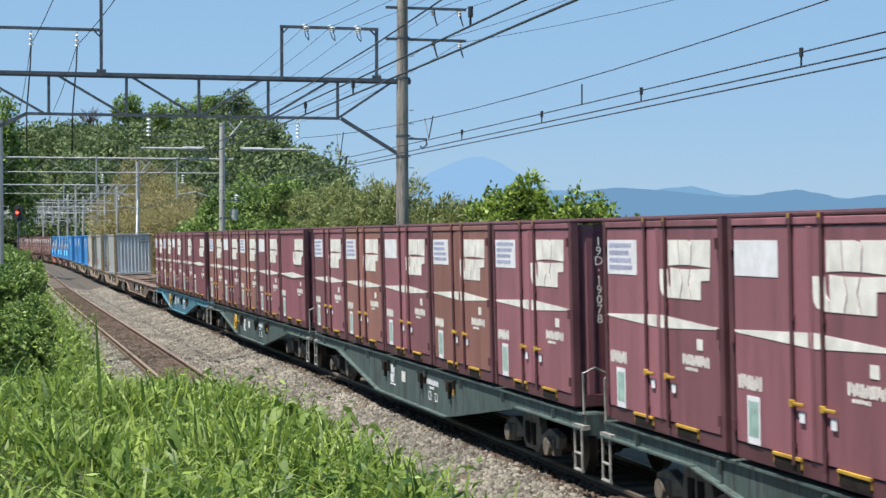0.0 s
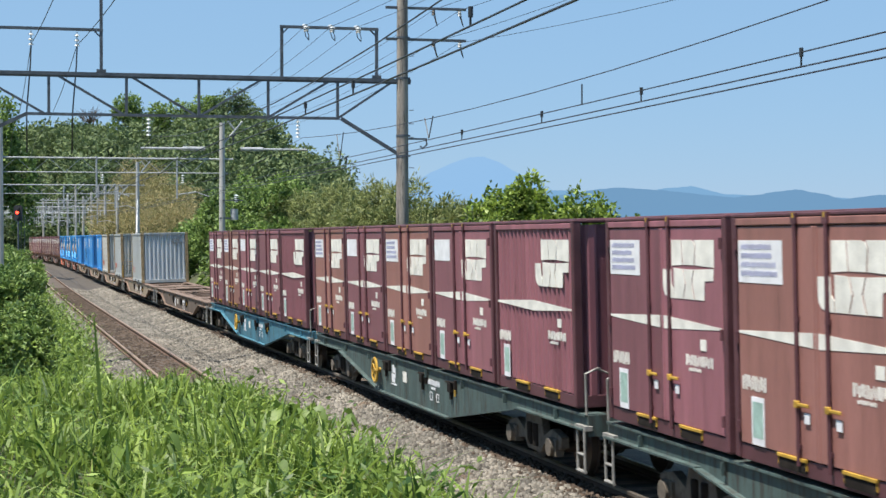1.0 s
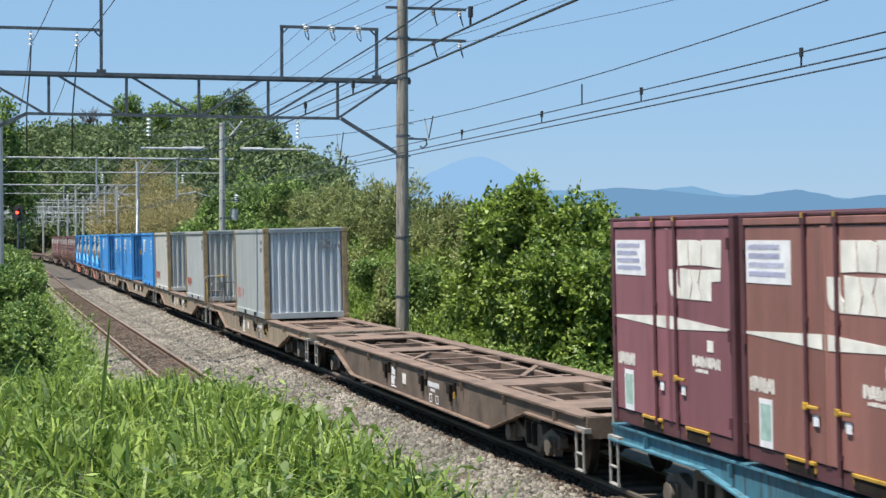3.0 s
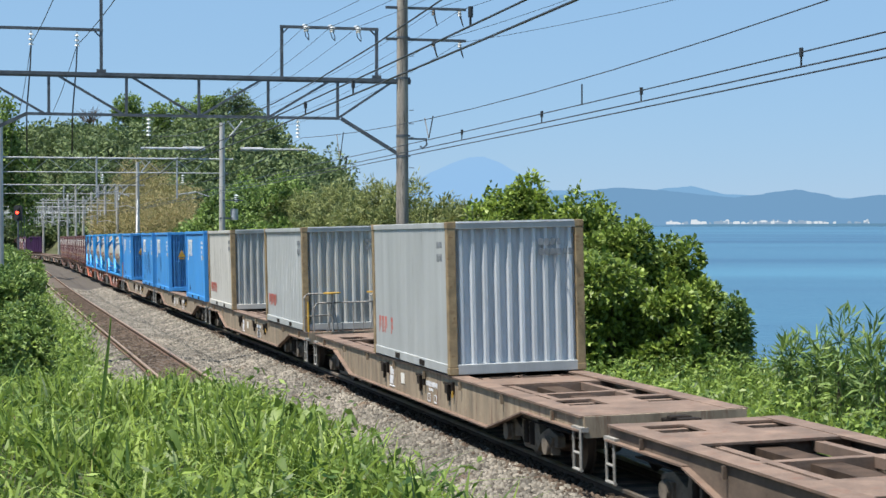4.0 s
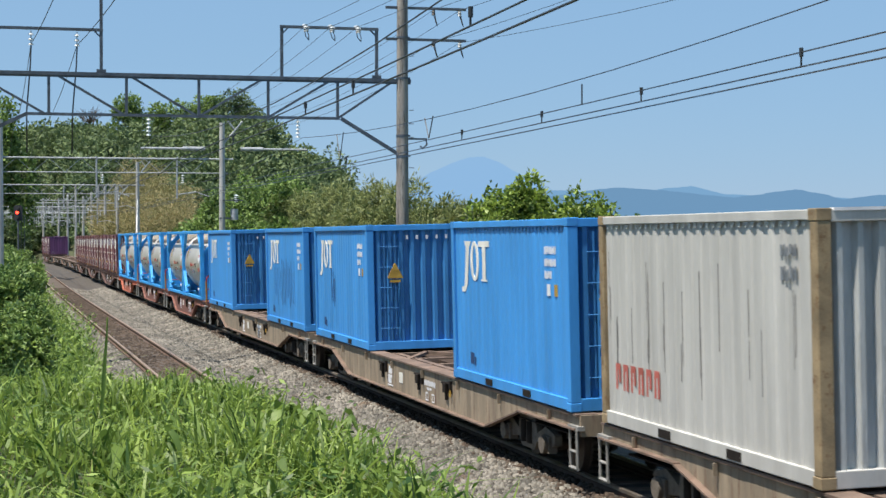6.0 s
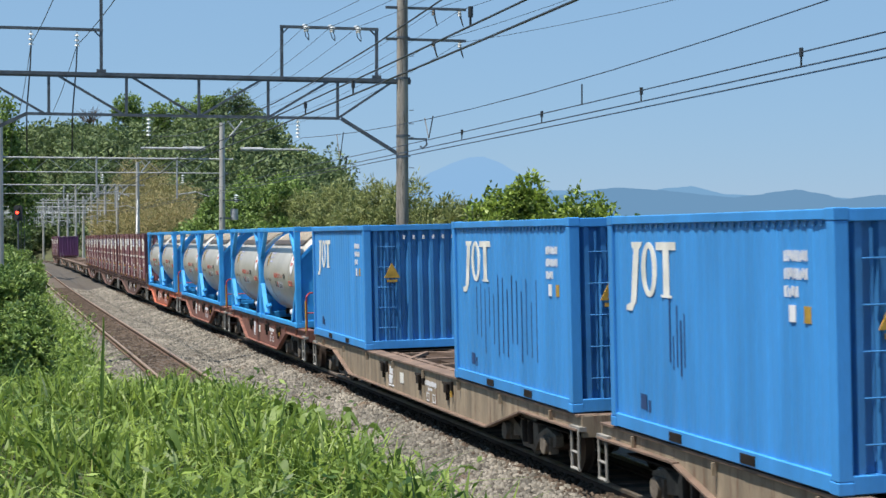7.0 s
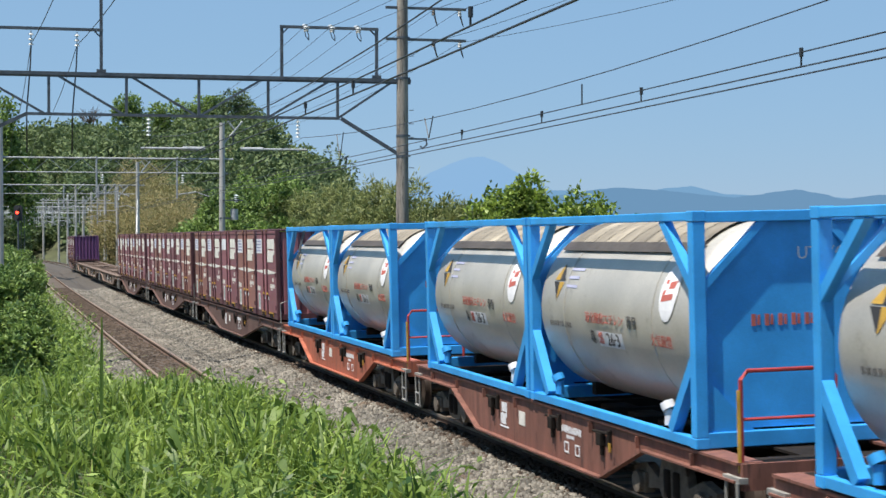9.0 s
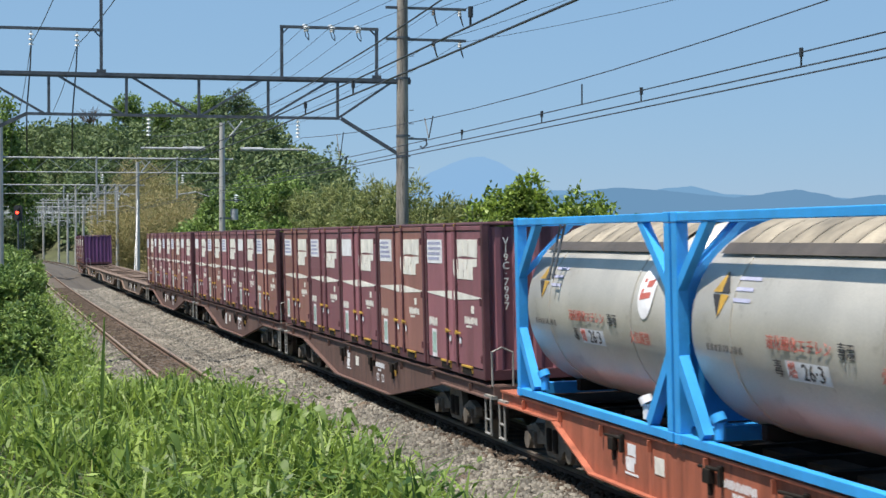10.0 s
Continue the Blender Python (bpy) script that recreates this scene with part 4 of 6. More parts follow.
# hill woods: many crowns, one object
def hill_woods():
    rng = np.random.default_rng(77)
    blobs = []
    for i in range(900):
        x, y = rng.uniform(-130, -6), rng.uniform(256, 378)
        s, lat = line_coords([x], [y])
        if -9 < lat[0] < 9:
            continue
        z = gz(x, y)
        if z < -6:
            continue
        r = rng.uniform(2.2, 4.2)
        blobs.append((x, y, z + r * 0.7, r, r, r * 0.85))
        blobs.append((x + rng.normal(0, r * .5), y + rng.normal(0, r * .5), z + r * 1.2, r * .6, r * .6, r * .6))
    ob = leaves_object("hill_woods", blobs, 200000, 0.85, 0.55, HILL_LEAF, 78, 0.2, None, 0.75)
    tagged(ob, "mixed green woods covering the hillside", "woods", kind="stuff")


hill_woods()
for i, (px, dist, py, rx, h) in enumerate([(222, 350, 166, 4.3, 9), (290, 360, 176, 4.5, 9), (330, 365, 172, 4.5, 9), (375, 360, 166, 4.6, 9), (415, 355, 160, 5.0, 10), (440, 352, 190, 4, 9)]):
    x, y = screen_place(px, dist)
    tree("broadleaf_tree", x, y, top_height(py, dist) - h, rx, rx, h, 3600, 0.6, DARK_TREE if i < 4 else HILL_LEAF, 360 + i, "tall dark tree on the hilltop against the sky", group="hilltop trees", base=0.1, width=0.6, trunk=0.3, nl=20, size=0.34)
x, y = screen_place(2, 150)
tree("broadleaf_tree", x, y, gz(x, y), 3.2, 3.2, top_height(150, 150) - gz(x, y), 9000, 0.4, DARK_TREE, 380, "tall dark tree on the slope above the line", base=0.1, width=0.6, trunk=0.25)

# shrubs along the near side of the line
for i, (px, dist, py, rx) in enumerate([(5, 30, 575, 0.7), (50, 34, 560, 0.6), (-10, 36, 510, 1.0), (66, 42, 535, 0.6), (30, 44, 490, 1.0), (62, 52, 515, 0.6), (38, 60, 482, 1.0), (20, 50, 470, 0.8), (10, 60, 455, 1.8), (52, 72, 475, 1.0), (22, 82, 462, 1.5), (50, 100, 462, 1.3), (10, 100, 440, 2.4), (28, 130, 440, 2.0), (15, 160, 425, 3.0)]):
    x, y = screen_place(px, dist)
    zb = gz(x, y) - 0.3
    tree("roadside_shrub", x, y, zb, rx, rx, max(top_height(py, dist) - zb, 0.7), 5600, 0.12 if dist < 45 else 0.16 if dist < 75 else 0.26, SHRUB, 400 + i, "tangled leafy green shrub on the railway bank", "shrub", "bank shrubs", stems=3, base=0.0, nl=34, width=0.55, trunk=0.03, size=0.24)
# trees at the far bend
for i, (px, dist, py, rx) in enumerate([(100, 300, 400, 6), (60, 300, 385, 6), (140, 290, 380, 5), (20, 290, 370, 6), (90, 330, 360, 7), (170, 300, 360, 6), (-10, 280, 380, 6)]):
    x, y = screen_place(px, dist)
    zb = gz(x, y) - 0.5
    tree("broadleaf_tree", x, y, zb, rx, rx, max(top_height(py, dist) - zb, 4), 2600, 0.8, HILL_LEAF, 440 + i, "dark tree at the far bend of the line", group="trees at the bend", base=0.02, width=0.6, trunk=0.25)


def blades(name, n, place, hmin, hmax, wmin, wmax, mat, seed, lean=0.5):
    """Curved grass blades, three quads each."""
    rng = np.random.default_rng(seed)
    x, y = place(n, rng)
    z = ground_height(x, y) - 0.03
    a = rng.uniform(0, 6.283, len(x))
    hgt = rng.uniform(hmin, hmax, len(x)) * (0.78 + 0.3 * np.sin(x * 1.3) * np.cos(y * 0.9) + 0.18 * np.sin(x * 4.1 + y * 2.3))
    wd = rng.uniform(wmin, wmax, len(x))
    ln = np.abs(rng.normal(0, lean, len(x))) + 0.12
    dirx, diry = np.cos(a), np.sin(a)
    b = a + rng.normal(0, 0.8, len(x))
    sx, sy = -np.sin(b), np.cos(b)
    rows = []
    for u, k in ((0, 0.7), (0.38, 1.0), (0.72, 0.75), (1.0, 0.06)):
        off = ln * hgt * u ** 1.9
        zz = z + hgt * (u - 0.33 * ln * u ** 2.4)
        cx, cy = x + dirx * off, y + diry * off
        rows.append(np.stack([np.stack([cx - sx * wd * k / 2, cy - sy * wd * k / 2, zz], 1), np.stack([cx + sx * wd * k / 2, cy + sy * wd * k / 2, zz], 1)], 1))
    v = np.concatenate(rows, 1).reshape(-1, 3)
    base = np.arange(len(x))[:, None, None] * 8
    f = (base + np.array([[0, 1, 3, 2], [2, 3, 5, 4], [4, 5, 7, 6]])[None]).reshape(-1, 4)
    return part(name, np_mesh(name, v, f, True), mat)


def bank_spots(n, rng):
    s = rng.uniform(-25, 26, n * 2)
    lat = 5.55 - 0.15 * step01(-7, -15, s) + 0.75 * step01(8, 17, s) + 5.5 * rng.random(n * 2) ** 1.15
    x0, y0, th = np.interp(s, line_s, line_x), np.interp(s, line_s, line_y), line_heading(s)
    x, y = x0 - np.sin(th) * lat, y0 + np.cos(th) * lat
    ok = (y > 4.0) & (np.abs(x / y) < 0.33)
    return x[ok][:n], y[ok][:n]


tagged(blades("bank_grass", 58000, bank_spots, 0.15, 0.54, 0.009, 0.027, GRASS, 21, 0.95), "lush bright green long grass on the near bank", "grass", kind="stuff")
tagged(blades("dry_grass", 1500, bank_spots, 0.15, 0.45, 0.005, 0.010, DRY_GRASS, 22), "scattered dry straw blades in the grass", "grass", kind="stuff")


def weeds(name, n, place, hgt, leaf, mat, seed, label):
    """Broad leaves on short stems between the grass."""
    rng = np.random.default_rng(seed)
    x, y = place(n, rng)
    z = ground_height(x, y)
    k = 9
    c = np.stack([np.repeat(x, k) + rng.normal(0, 0.07, len(x) * k), np.repeat(y, k) + rng.normal(0, 0.07, len(x) * k), np.repeat(z, k) + rng.uniform(0.05, 1, len(x) * k) * np.repeat(hgt * rng.uniform(0.6, 1.2, len(x)), k)], 1)
    v = leaf_quads(c, unit(rng.normal(0, 1, c.shape) * [1, 1, 0.4]), leaf, leaf * 0.34, rng, 0.1)
    ob = part(name, np_mesh(name, v.reshape(-1, 3), np.arange(len(v) * 4).reshape(-1, 4)), mat)
    return tagged(ob, label, "weeds", kind="stuff")


weeds("bank_weeds", 3600, bank_spots, 0.36, 0.08, WEED, 23, "broad-leaved weeds among the bank grass")


def verge_spots(n, rng):
    s = rng.uniform(-22, 75, n * 2)
    lat = -3.2 - 9 * rng.random(n * 2) ** 1.2
    x0, y0, th = np.interp(s, line_s, line_x), np.interp(s, line_s, line_y), line_heading(s)
    x, y = x0 - np.sin(th) * lat, y0 + np.cos(th) * lat
    ok = (np.abs(x / y) < 0.34) & (y > 14)
    return x[ok][:n], y[ok][:n]


tagged(blades("verge_grass", 46000, verge_spots, 0.3, 1.05, 0.014, 0.034, GRASS, 24), "green verge grass beyond the train", "grass", kind="stuff")
weeds("verge_weeds", 11000, verge_spots, 0.95, 0.17, WEED, 25, "leafy weeds on the seaward verge")


def left_spots(n, rng):
    s = rng.uniform(18, 150, n * 2)
    lat = 6.5 + 6 * rng.random(n * 2)
    x0, y0, th = np.interp(s, line_s, line_x), np.interp(s, line_s, line_y), line_heading(s)
    return (x0 - np.sin(th) * lat)[:n], (y0 + np.cos(th) * lat)[:n]


tagged(blades("lineside_grass", 14000, left_spots, 0.3, 0.9, 0.02, 0.05, GRASS, 26), "grass along the near side of the line", "grass", kind="stuff")
# tall reeds at the verge by the sea
for i, (px, dist, py) in enumerate([(1445, 33, 585), (1490, 31, 540), (1530, 32, 580), (1560, 30, 590), (1400, 36, 600)]):
    x, y = screen_place(px, dist)
    zb = gz(x, y) - 0.2
    tree("reed_clump", x, y, zb, 0.4, 0.4, top_height(py, dist) - zb, 500, 0.34, SHRUB, 460 + i, "tall leafy reeds at the edge of the sea slope", "reeds", "reed clumps", stems=4, base=0.1, droop=-0.3, nl=8, width=0.14, trunk=0.015)


tagged(blades("broad_grass", 9500, bank_spots, 0.25, 0.58, 0.014, 0.034, WEED, 31, 1.15), "broad arching grass leaves on the near bank", "grass", kind="stuff")

# one tall dark blade standing clear of the bank
stalk = Shape()
sx, sy = screen_place(179, 13.0)
sz0, sz1 = top_height(735, 13.0), top_height(562, 13.0)
stalk.sheet([[(-0.017 * k + 0.012 * u * u, 0, (sz1 - sz0) * u), (0, 0.008 * k, (sz1 - sz0) * u), (0.017 * k + 0.012 * u * u, 0.002, (sz1 - sz0) * u)] for u, k in ((0, 0.6), (0.25, 0.9), (0.55, 0.8), (0.8, 0.5), (1.0, 0.05))])
STALK = part("tall_grass_stalk", stalk, WEED, smooth=True)
tagged(STALK, "single tall dark green reed blade on the bank", "grass")
STALK_BASE = (sx, sy, sz0)
STALK.location = STALK_BASE


def broad_plant(px, py, dist, seed, size):
    rng = np.random.default_rng(seed)
    x, y = screen_place(px, dist)
    z = top_height(py, dist)
    t = thing("broad_leaf_plant", "low plant with broad dark green leaves on the bank", "plant", "broad-leaved plants")
    stem = Shape()
    for i in range(9):
        a, r = rng.uniform(0, 6.28), rng.uniform(0.05, 0.28)
        c = np.array([math.cos(a) * r, math.sin(a) * r, rng.uniform(-0.12, 0.12)])
        d = unit(np.array([math.cos(a), math.sin(a), rng.uniform(-0.5, 0.2)]))
        s2 = np.array([-math.sin(a), math.cos(a), 0.0])
        L = size * rng.uniform(0.8, 1.25)
        leaf = Shape()
        leaf.sheet([[tuple(c + d * L * u - s2 * L * 0.36 * k + np.array([0, 0, 0.05 * k - 0.12 * u * u])), tuple(c + d * L * u + np.array([0, 0, -0.12 * u * u])), tuple(c + d * L * u + s2 * L * 0.36 * k + np.array([0, 0, 0.05 * k - 0.12 * u * u]))] for u, k in ((0, 0.1), (0.2, 0.8), (0.45, 1.0), (0.75, 0.65), (1.0, 0.05))])
        part("leaf", leaf, WEED, t, smooth=True)
        stem.rod((0, 0, -0.5), tuple(c), 0.008, 5)
    part("stem", stem, WEED, t)
    t.location = (x, y, z)
    SWAYERS.append((t, (x, y, z), 3.0 + seed * 0.4, seed * 1.3))


SWAYERS = []      # (object, place, degrees of sway, phase)
for px, py, dist, seed, size in ((545, 728, 12.8, 1, 0.15), (520, 742, 12.6, 2, 0.13), (585, 748, 12.4, 3, 0.12), (250, 800, 10.4, 4, 0.12), (470, 850, 9.8, 5, 0.13)):
    broad_plant(px, py, dist, seed, size)


def grass_tuft(px, dist, seed, height):
    """A tuft of long blades, stirred by the passing train."""
    rng = np.random.default_rng(seed)
    x, y = screen_place(px, dist)
    z = gz(x, y)
    t = Shape()
    for i in range(60):
        a, ln, hh, w = rng.uniform(0, 6.28), abs(rng.normal(0, 0.55)) + 0.1, height * rng.uniform(0.5, 1.1), rng.uniform(0.008, 0.017)
        ox, oy = rng.normal(0, 0.13, 2)
        dx, dy = math.cos(a), math.sin(a)
        rows = []
        for u, k in ((0, 0.7), (0.35, 1.0), (0.7, 0.7), (1.0, 0.05)):
            o, zz = ln * hh * u ** 1.9, hh * (u - 0.3 * ln * u ** 2.4) - 0.05
            rows.append([(ox + dx * o + dy * w * k, oy + dy * o - dx * w * k, zz), (ox + dx * o - dy * w * k, oy + dy * o + dx * w * k, zz)])
        t.sheet(rows)
    ob = tagged(part("grass_tuft", t, WEED if seed % 2 else GRASS, smooth=True), "tuft of long arching green grass blades on the bank", "grass", "swaying grass tufts", "stuff")
    ob.location = (x, y, z)
    SWAYERS.append((ob, (x, y, z), rng.uniform(3, 6), seed * 0.9))


for k, (px, dist) in enumerate(((90, 15), (150, 11), (235, 14.5), (300, 11.5), (360, 14), (400, 10.5), (455, 13), (520, 12), (560, 10.5), (620, 11.5), (660, 10), (60, 10.5), (200, 9.5), (340, 9.3), (480, 9.4), (720, 10.2))):
    grass_tuft(px, dist, 700 + k, 0.30 + 0.07 * (k % 3))

# bare tree on the hilltop
bx, by = screen_place(160, 345)
bare = thing("bare_tree", "leafless grey tree on the hilltop", "tree", "hilltop trees")
bw = Shape().rod((0, 0, -4), (0, 0, 3), 0.3, 8, 0.22)
brng = random.Random(9)
for i in range(26):
    a, e = brng.uniform(0, 6.28), brng.uniform(0.5, 1.35)
    z0 = brng.uniform(2, 3.2)
    ln = brng.uniform(2.2, 4.0)
    p1 = (math.cos(a) * math.cos(e) * ln * 0.6, math.sin(a) * math.cos(e) * ln * 0.6, z0 + math.sin(e) * ln * 0.5)
    bw.rod((0, 0, z0), p1, 0.12, 5, 0.07)
    for j in range(3):
        bw.rod(p1, (p1[0] * 1.5 + brng.uniform(-.8, .8), p1[1] * 1.5, p1[2] + brng.uniform(0.6, 1.8)), 0.06, 4, 0.025)
part("trunk", bw, BARK, bare)
bare.location = (bx, by, top_height(180, 345) - 7.2)


def thicket_spots(n, rng):
    s = rng.uniform(2, 75, n * 2)
    lat = 6.0 + 5.0 * rng.random(n * 2)
    x0, y0, th = np.interp(s, line_s, line_x), np.interp(s, line_s, line_y), line_heading(s)
    x, y = x0 - np.sin(th) * lat, y0 + np.cos(th) * lat
    ok = (x / y < -0.205)
    return x[ok][:n], y[ok][:n]


tagged(blades("thicket_grass", 9000, thicket_spots, 0.5, 1.7, 0.015, 0.045, WEED, 41, 0.6), "tall tangled grass and shoots among the bank shrubs", "grass", kind="stuff")
weeds("thicket_weeds", 3800, thicket_spots, 1.5, 0.14, WEED, 42, "leafy creepers over the bank shrubs")


def slope_spots(n, rng):
    s = rng.uniform(8, 70, n)
    lat = -2.7 - 5.0 * rng.random(n)
    x0, y0, th = np.interp(s, line_s, line_x), np.interp(s, line_s, line_y), line_heading(s)
    return x0 - np.sin(th) * lat, y0 + np.cos(th) * lat


tagged(blades("slope_grass", 26000, slope_spots, 0.4, 1.1, 0.016, 0.04, GRASS, 51, 0.5), "tall bright grass on the slope behind the gantry pole", "grass", kind="stuff")

# ---------- the train ----------
def plate(shape, x0, x1, z0, z1, y, t=0.006):
    return shape.box((x0 + x1) / 2, y - t / 2, (z0 + z1) / 2, x1 - x0, t, z1 - z0)


def bars(shape, x0, x1, z, h, y, widths, gap=0.16):
    """Small writing as a row of plain upright bars."""
    fine = [w * k for w in widths for k in (0.42, 0.22, 0.34)]
    tot = sum(fine) + gap * (len(fine) - 1)
    u = (x1 - x0) / tot
    x = x0
    for i, w in enumerate(fine):
        cut = (0.0, 0.16, 0.05, 0.22, 0.1)[(i * 3 + len(widths)) % 5] * h
        plate(shape, x, x + w * u, z - h / 2 + cut * (i % 2), z + h / 2 - cut * ((i + 1) % 2), y, 0.004)
        x += (w + gap) * u
    return shape


def corrugated(shape, a, b, z0, z1, at, ribs, depth, axis='y', share=0.5):
    """A folded steel wall. Its ribs stand out by depth; it runs from a to b across the given axis."""
    pts, p = [], (b - a) / ribs
    for i in range(ribs):
        u = a + i * p
        pts += [(u, 0), (u + p * (0.5 - share / 2), 0), (u + p * (0.5 - share / 2) + 0.04, depth), (u + p * (0.5 + share / 2) - 0.04, depth), (u + p * (0.5 + share / 2), 0)]
    pts.append((b, 0))
    conv = (lambda u, d, z: (u, at - d, z)) if axis == 'y' else (lambda u, d, z: (at + d, u, z))
    return shape.sheet([[conv(u, d, z0) for u, d in pts], [conv(u, d, z1) for u, d in pts]])


def goods_emblem(cx, cz, k, y):
    """White block emblem: a hooked foot, a block split by a lens-shaped slot and leaning slits."""
    e = Shape()

    kx, kz = (k if isinstance(k, tuple) else (k, k))

    def poly(pts):
        e.prism([(cx + u * kx, cz + v * kz) for u, v in pts], y - 0.005, y)
    poly([(-0.50, -0.02), (-0.335, -0.02), (-0.325, -0.26), (-0.285, -0.34), (-0.285, -0.50), (-0.38, -0.50), (-0.45, -0.46), (-0.49, -0.38), (-0.50, -0.28)])
    poly([(-0.315, 0.045), (-0.105, 0.065), (-0.125, 0.48), (-0.315, 0.48)])
    poly([(-0.09, 0.066), (0.125, 0.066), (0.14, 0.38), (0.12, 0.45), (0.06, 0.48), (-0.11, 0.48)])
    poly([(0.14, 0.065), (0.49, 0.035), (0.50, 0.48), (0.125, 0.48), (0.155, 0.38)])
    poly([(-0.275, 0.012), (-0.10, -0.005), (-0.055, -0.25), (-0.10, -0.50), (-0.275, -0.50)])
    poly([(-0.085, -0.006), (0.11, -0.006), (0.065, -0.23), (0.115, -0.50), (-0.085, -0.50), (-0.035, -0.25)])
    poly([(0.125, -0.005), (0.485, 0.015), (0.475, -0.175), (0.315, -0.19), (0.305, -0.50), (0.13, -0.50), (0.085, -0.23)])
    return e


HALF_L, HALF_W, BOX_H = 1.857, 1.225, 2.5


def small_container(kind, paint=MAROON, sheet_left=True, number="", seed=0):
    """Twelve-foot rail container: two door leaves on the side, or a folded side wall."""
    rng = random.Random(seed)
    g = "twelve-foot rail containers"
    what = {"doors": "weathered maroon rail freight container with white emblem and ribbon stripe", "ribbed": "maroon rail freight container with folded steel side and white emblem"}[kind]
    if paint is PURPLE:
        what = "purple rail freight container with a white emblem"
    t = thing("freight_container", what, "freight container", g)
    y = -HALF_W
    part("body", Shape().box(0, 0.02, 1.30, 3.60, 2.36, 2.26), paint, t, bevel=0.01)
    part("roof", Shape().box(0, 0, 2.478, 3.71, 2.45, 0.04).box(0, 0, 2.50, 3.3, 2.1, 0.03), MAROON_DARK if paint is not PURPLE else paint, t, bevel=0.012)
    part("floor_frame", Shape().box(0, 0, 0.10, 3.66, 2.40, 0.16), MAROON_DARK, t, bevel=0.008)
    for sx in (-1, 1):
        for sy in (-1, 1):
            part("corner_post", Shape().box(sx * 1.80, sy * 1.165, 1.25, 0.105, 0.12, 2.44), MAROON_DARK if sy < 0 else paint, t, bevel=0.015)
    part("top_rail", Shape().box(0, y + 0.05, 2.418, 3.5, 0.10, 0.075), paint, t, "upper side rail", bevel=0.01)
    wall = Shape()
    corrugated(wall, -1.12, 1.12, 0.18, 2.42, 1.80, 7, 0.03, 'x')
    part("end_wall", wall, paint, t)
    if kind == "doors":
        for sx, leaf in ((-1, "door_leaf"), (1, "door_leaf")):
            d = part(leaf, Shape().box(sx * 0.875, y + 0.035, 1.28, 1.70, 0.045, 2.18).box(sx * 0.03, y + 0.012, 1.28, 0.05, 0.02, 2.18), paint, t, bevel=0.012)
            x = -0.37 if sx < 0 else 0.27
            part("lock_rod", Shape().rod((x, y - 0.006, 0.12), (x, y - 0.006, 2.42), 0.024, 8).box(x, y, 2.44, 0.10, 0.05, 0.10).box(x, y, 0.3, 0.08, 0.03, 0.05).box(x, y, 1.5, 0.08, 0.03, 0.05), MAROON_DARK, d, "vertical locking rod", smooth=True)
            part("latch_handle", Shape().box(x + 0.11, y - 0.022, 0.70, 0.28, 0.02, 0.035).box(x, y - 0.02, 0.70, 0.07, 0.04, 0.07), YELLOW, d, "yellow latch handle", bevel=0.008)
            part("lock_tab", Shape().box(x, y - 0.012, 2.47, 0.04, 0.03, 0.05), YELLOW, d, "small yellow lock tab")
            k = Shape()
            plate(k, x + 0.13, x + 0.24, 0.53, 0.63, y - 0.001)
            part("tag_plate", k, PAPER, d)
            for zz in (0.35, 1.25, 2.2):
                part("hinge", Shape().rod((sx * 1.735, y - 0.002, zz - 0.06), (sx * 1.735, y - 0.002, zz + 0.06), 0.026, 8), MAROON_DARK, d)
        ex, sheet_x = 0.80, -1.18
    else:
        wall = Shape()
        corrugated(wall, -1.74, 1.74, 0.2, 2.385, y + 0.045, 18, 0.03, 'y', 0.62)
        part("side_wall", wall, paint, t)
        ex, sheet_x = 0.92, None
    whole = goods_emblem(ex, 1.92, (1.48, 0.66), y + 0.012)
    first = None
    groups, seen = [], 0
    for f in whole.f:
        if not groups or min(f) > seen:
            groups.append([])
        groups[-1].append(f)
        seen = max(seen, max(f))
    for gfaces in groups:
        lo, hi = min(min(f) for f in gfaces), max(max(f) for f in gfaces)
        piece = Shape()
        piece.v, piece.f = whole.v[lo:hi + 1], [[i - lo for i in f] for f in gfaces]
        if first is None:
            first = part("emblem", piece, WHITE, t, "white goods emblem of plain blocks")
        else:
            part("emblem_block", piece, WHITE, first)
    part("ribbon", Shape().prism([(-1.72, 1.325), (0.05, 1.385), (1.72, 1.315), (1.72, 1.295), (0.05, 1.235), (-1.72, 1.30)], y + 0.008, y + 0.012), WHITE, t, "cream ribbon stripe tapering to both ends")
    if sheet_x is not None and sheet_left:
        k = Shape()
        plate(k, sheet_x - 0.52, sheet_x + 0.50, 1.80 + 0.08 * rng.random(), 2.235, y + 0.012, 0.004)
        p = part("notice_sheet", k, PAPER, t, "white paper notice sheet")
        if seed % 3 != 2:
            for r in range(4):
                k = Shape()
                bars(k, sheet_x - 0.45, sheet_x + 0.43 - 0.2 * rng.random(), 2.17 - r * 0.088, 0.055, y + 0.009, [rng.uniform(0.6, 1.6) for _ in range(12 if r % 2 else 8)])
                part("print", k, INK, p)
    k = Shape()
    bars(k, -1.66, -1.10, 0.81, 0.15, y + 0.012, [1, 1.2, 1, 1.1])
    part("lettering", k, WHITE, t)
    k = Shape()
    plate(k, -1.45, -1.15, 0.20, 0.68, y + 0.012)
    p = part("sticker", k, PAPER, t, "white sticker with a teal panel")
    k = Shape()
    plate(k, -1.42, -1.18, 0.27, 0.63, y + 0.008, 0.003)
    part("panel", k, TEAL_STICKER, p)
    k = Shape()
    bars(k, 0.70, 1.45, 0.93, 0.12, y + 0.012, [1, 1, 0.8, 1.1, 1])
    part("lettering", k, WHITE, t)
    k = Shape()
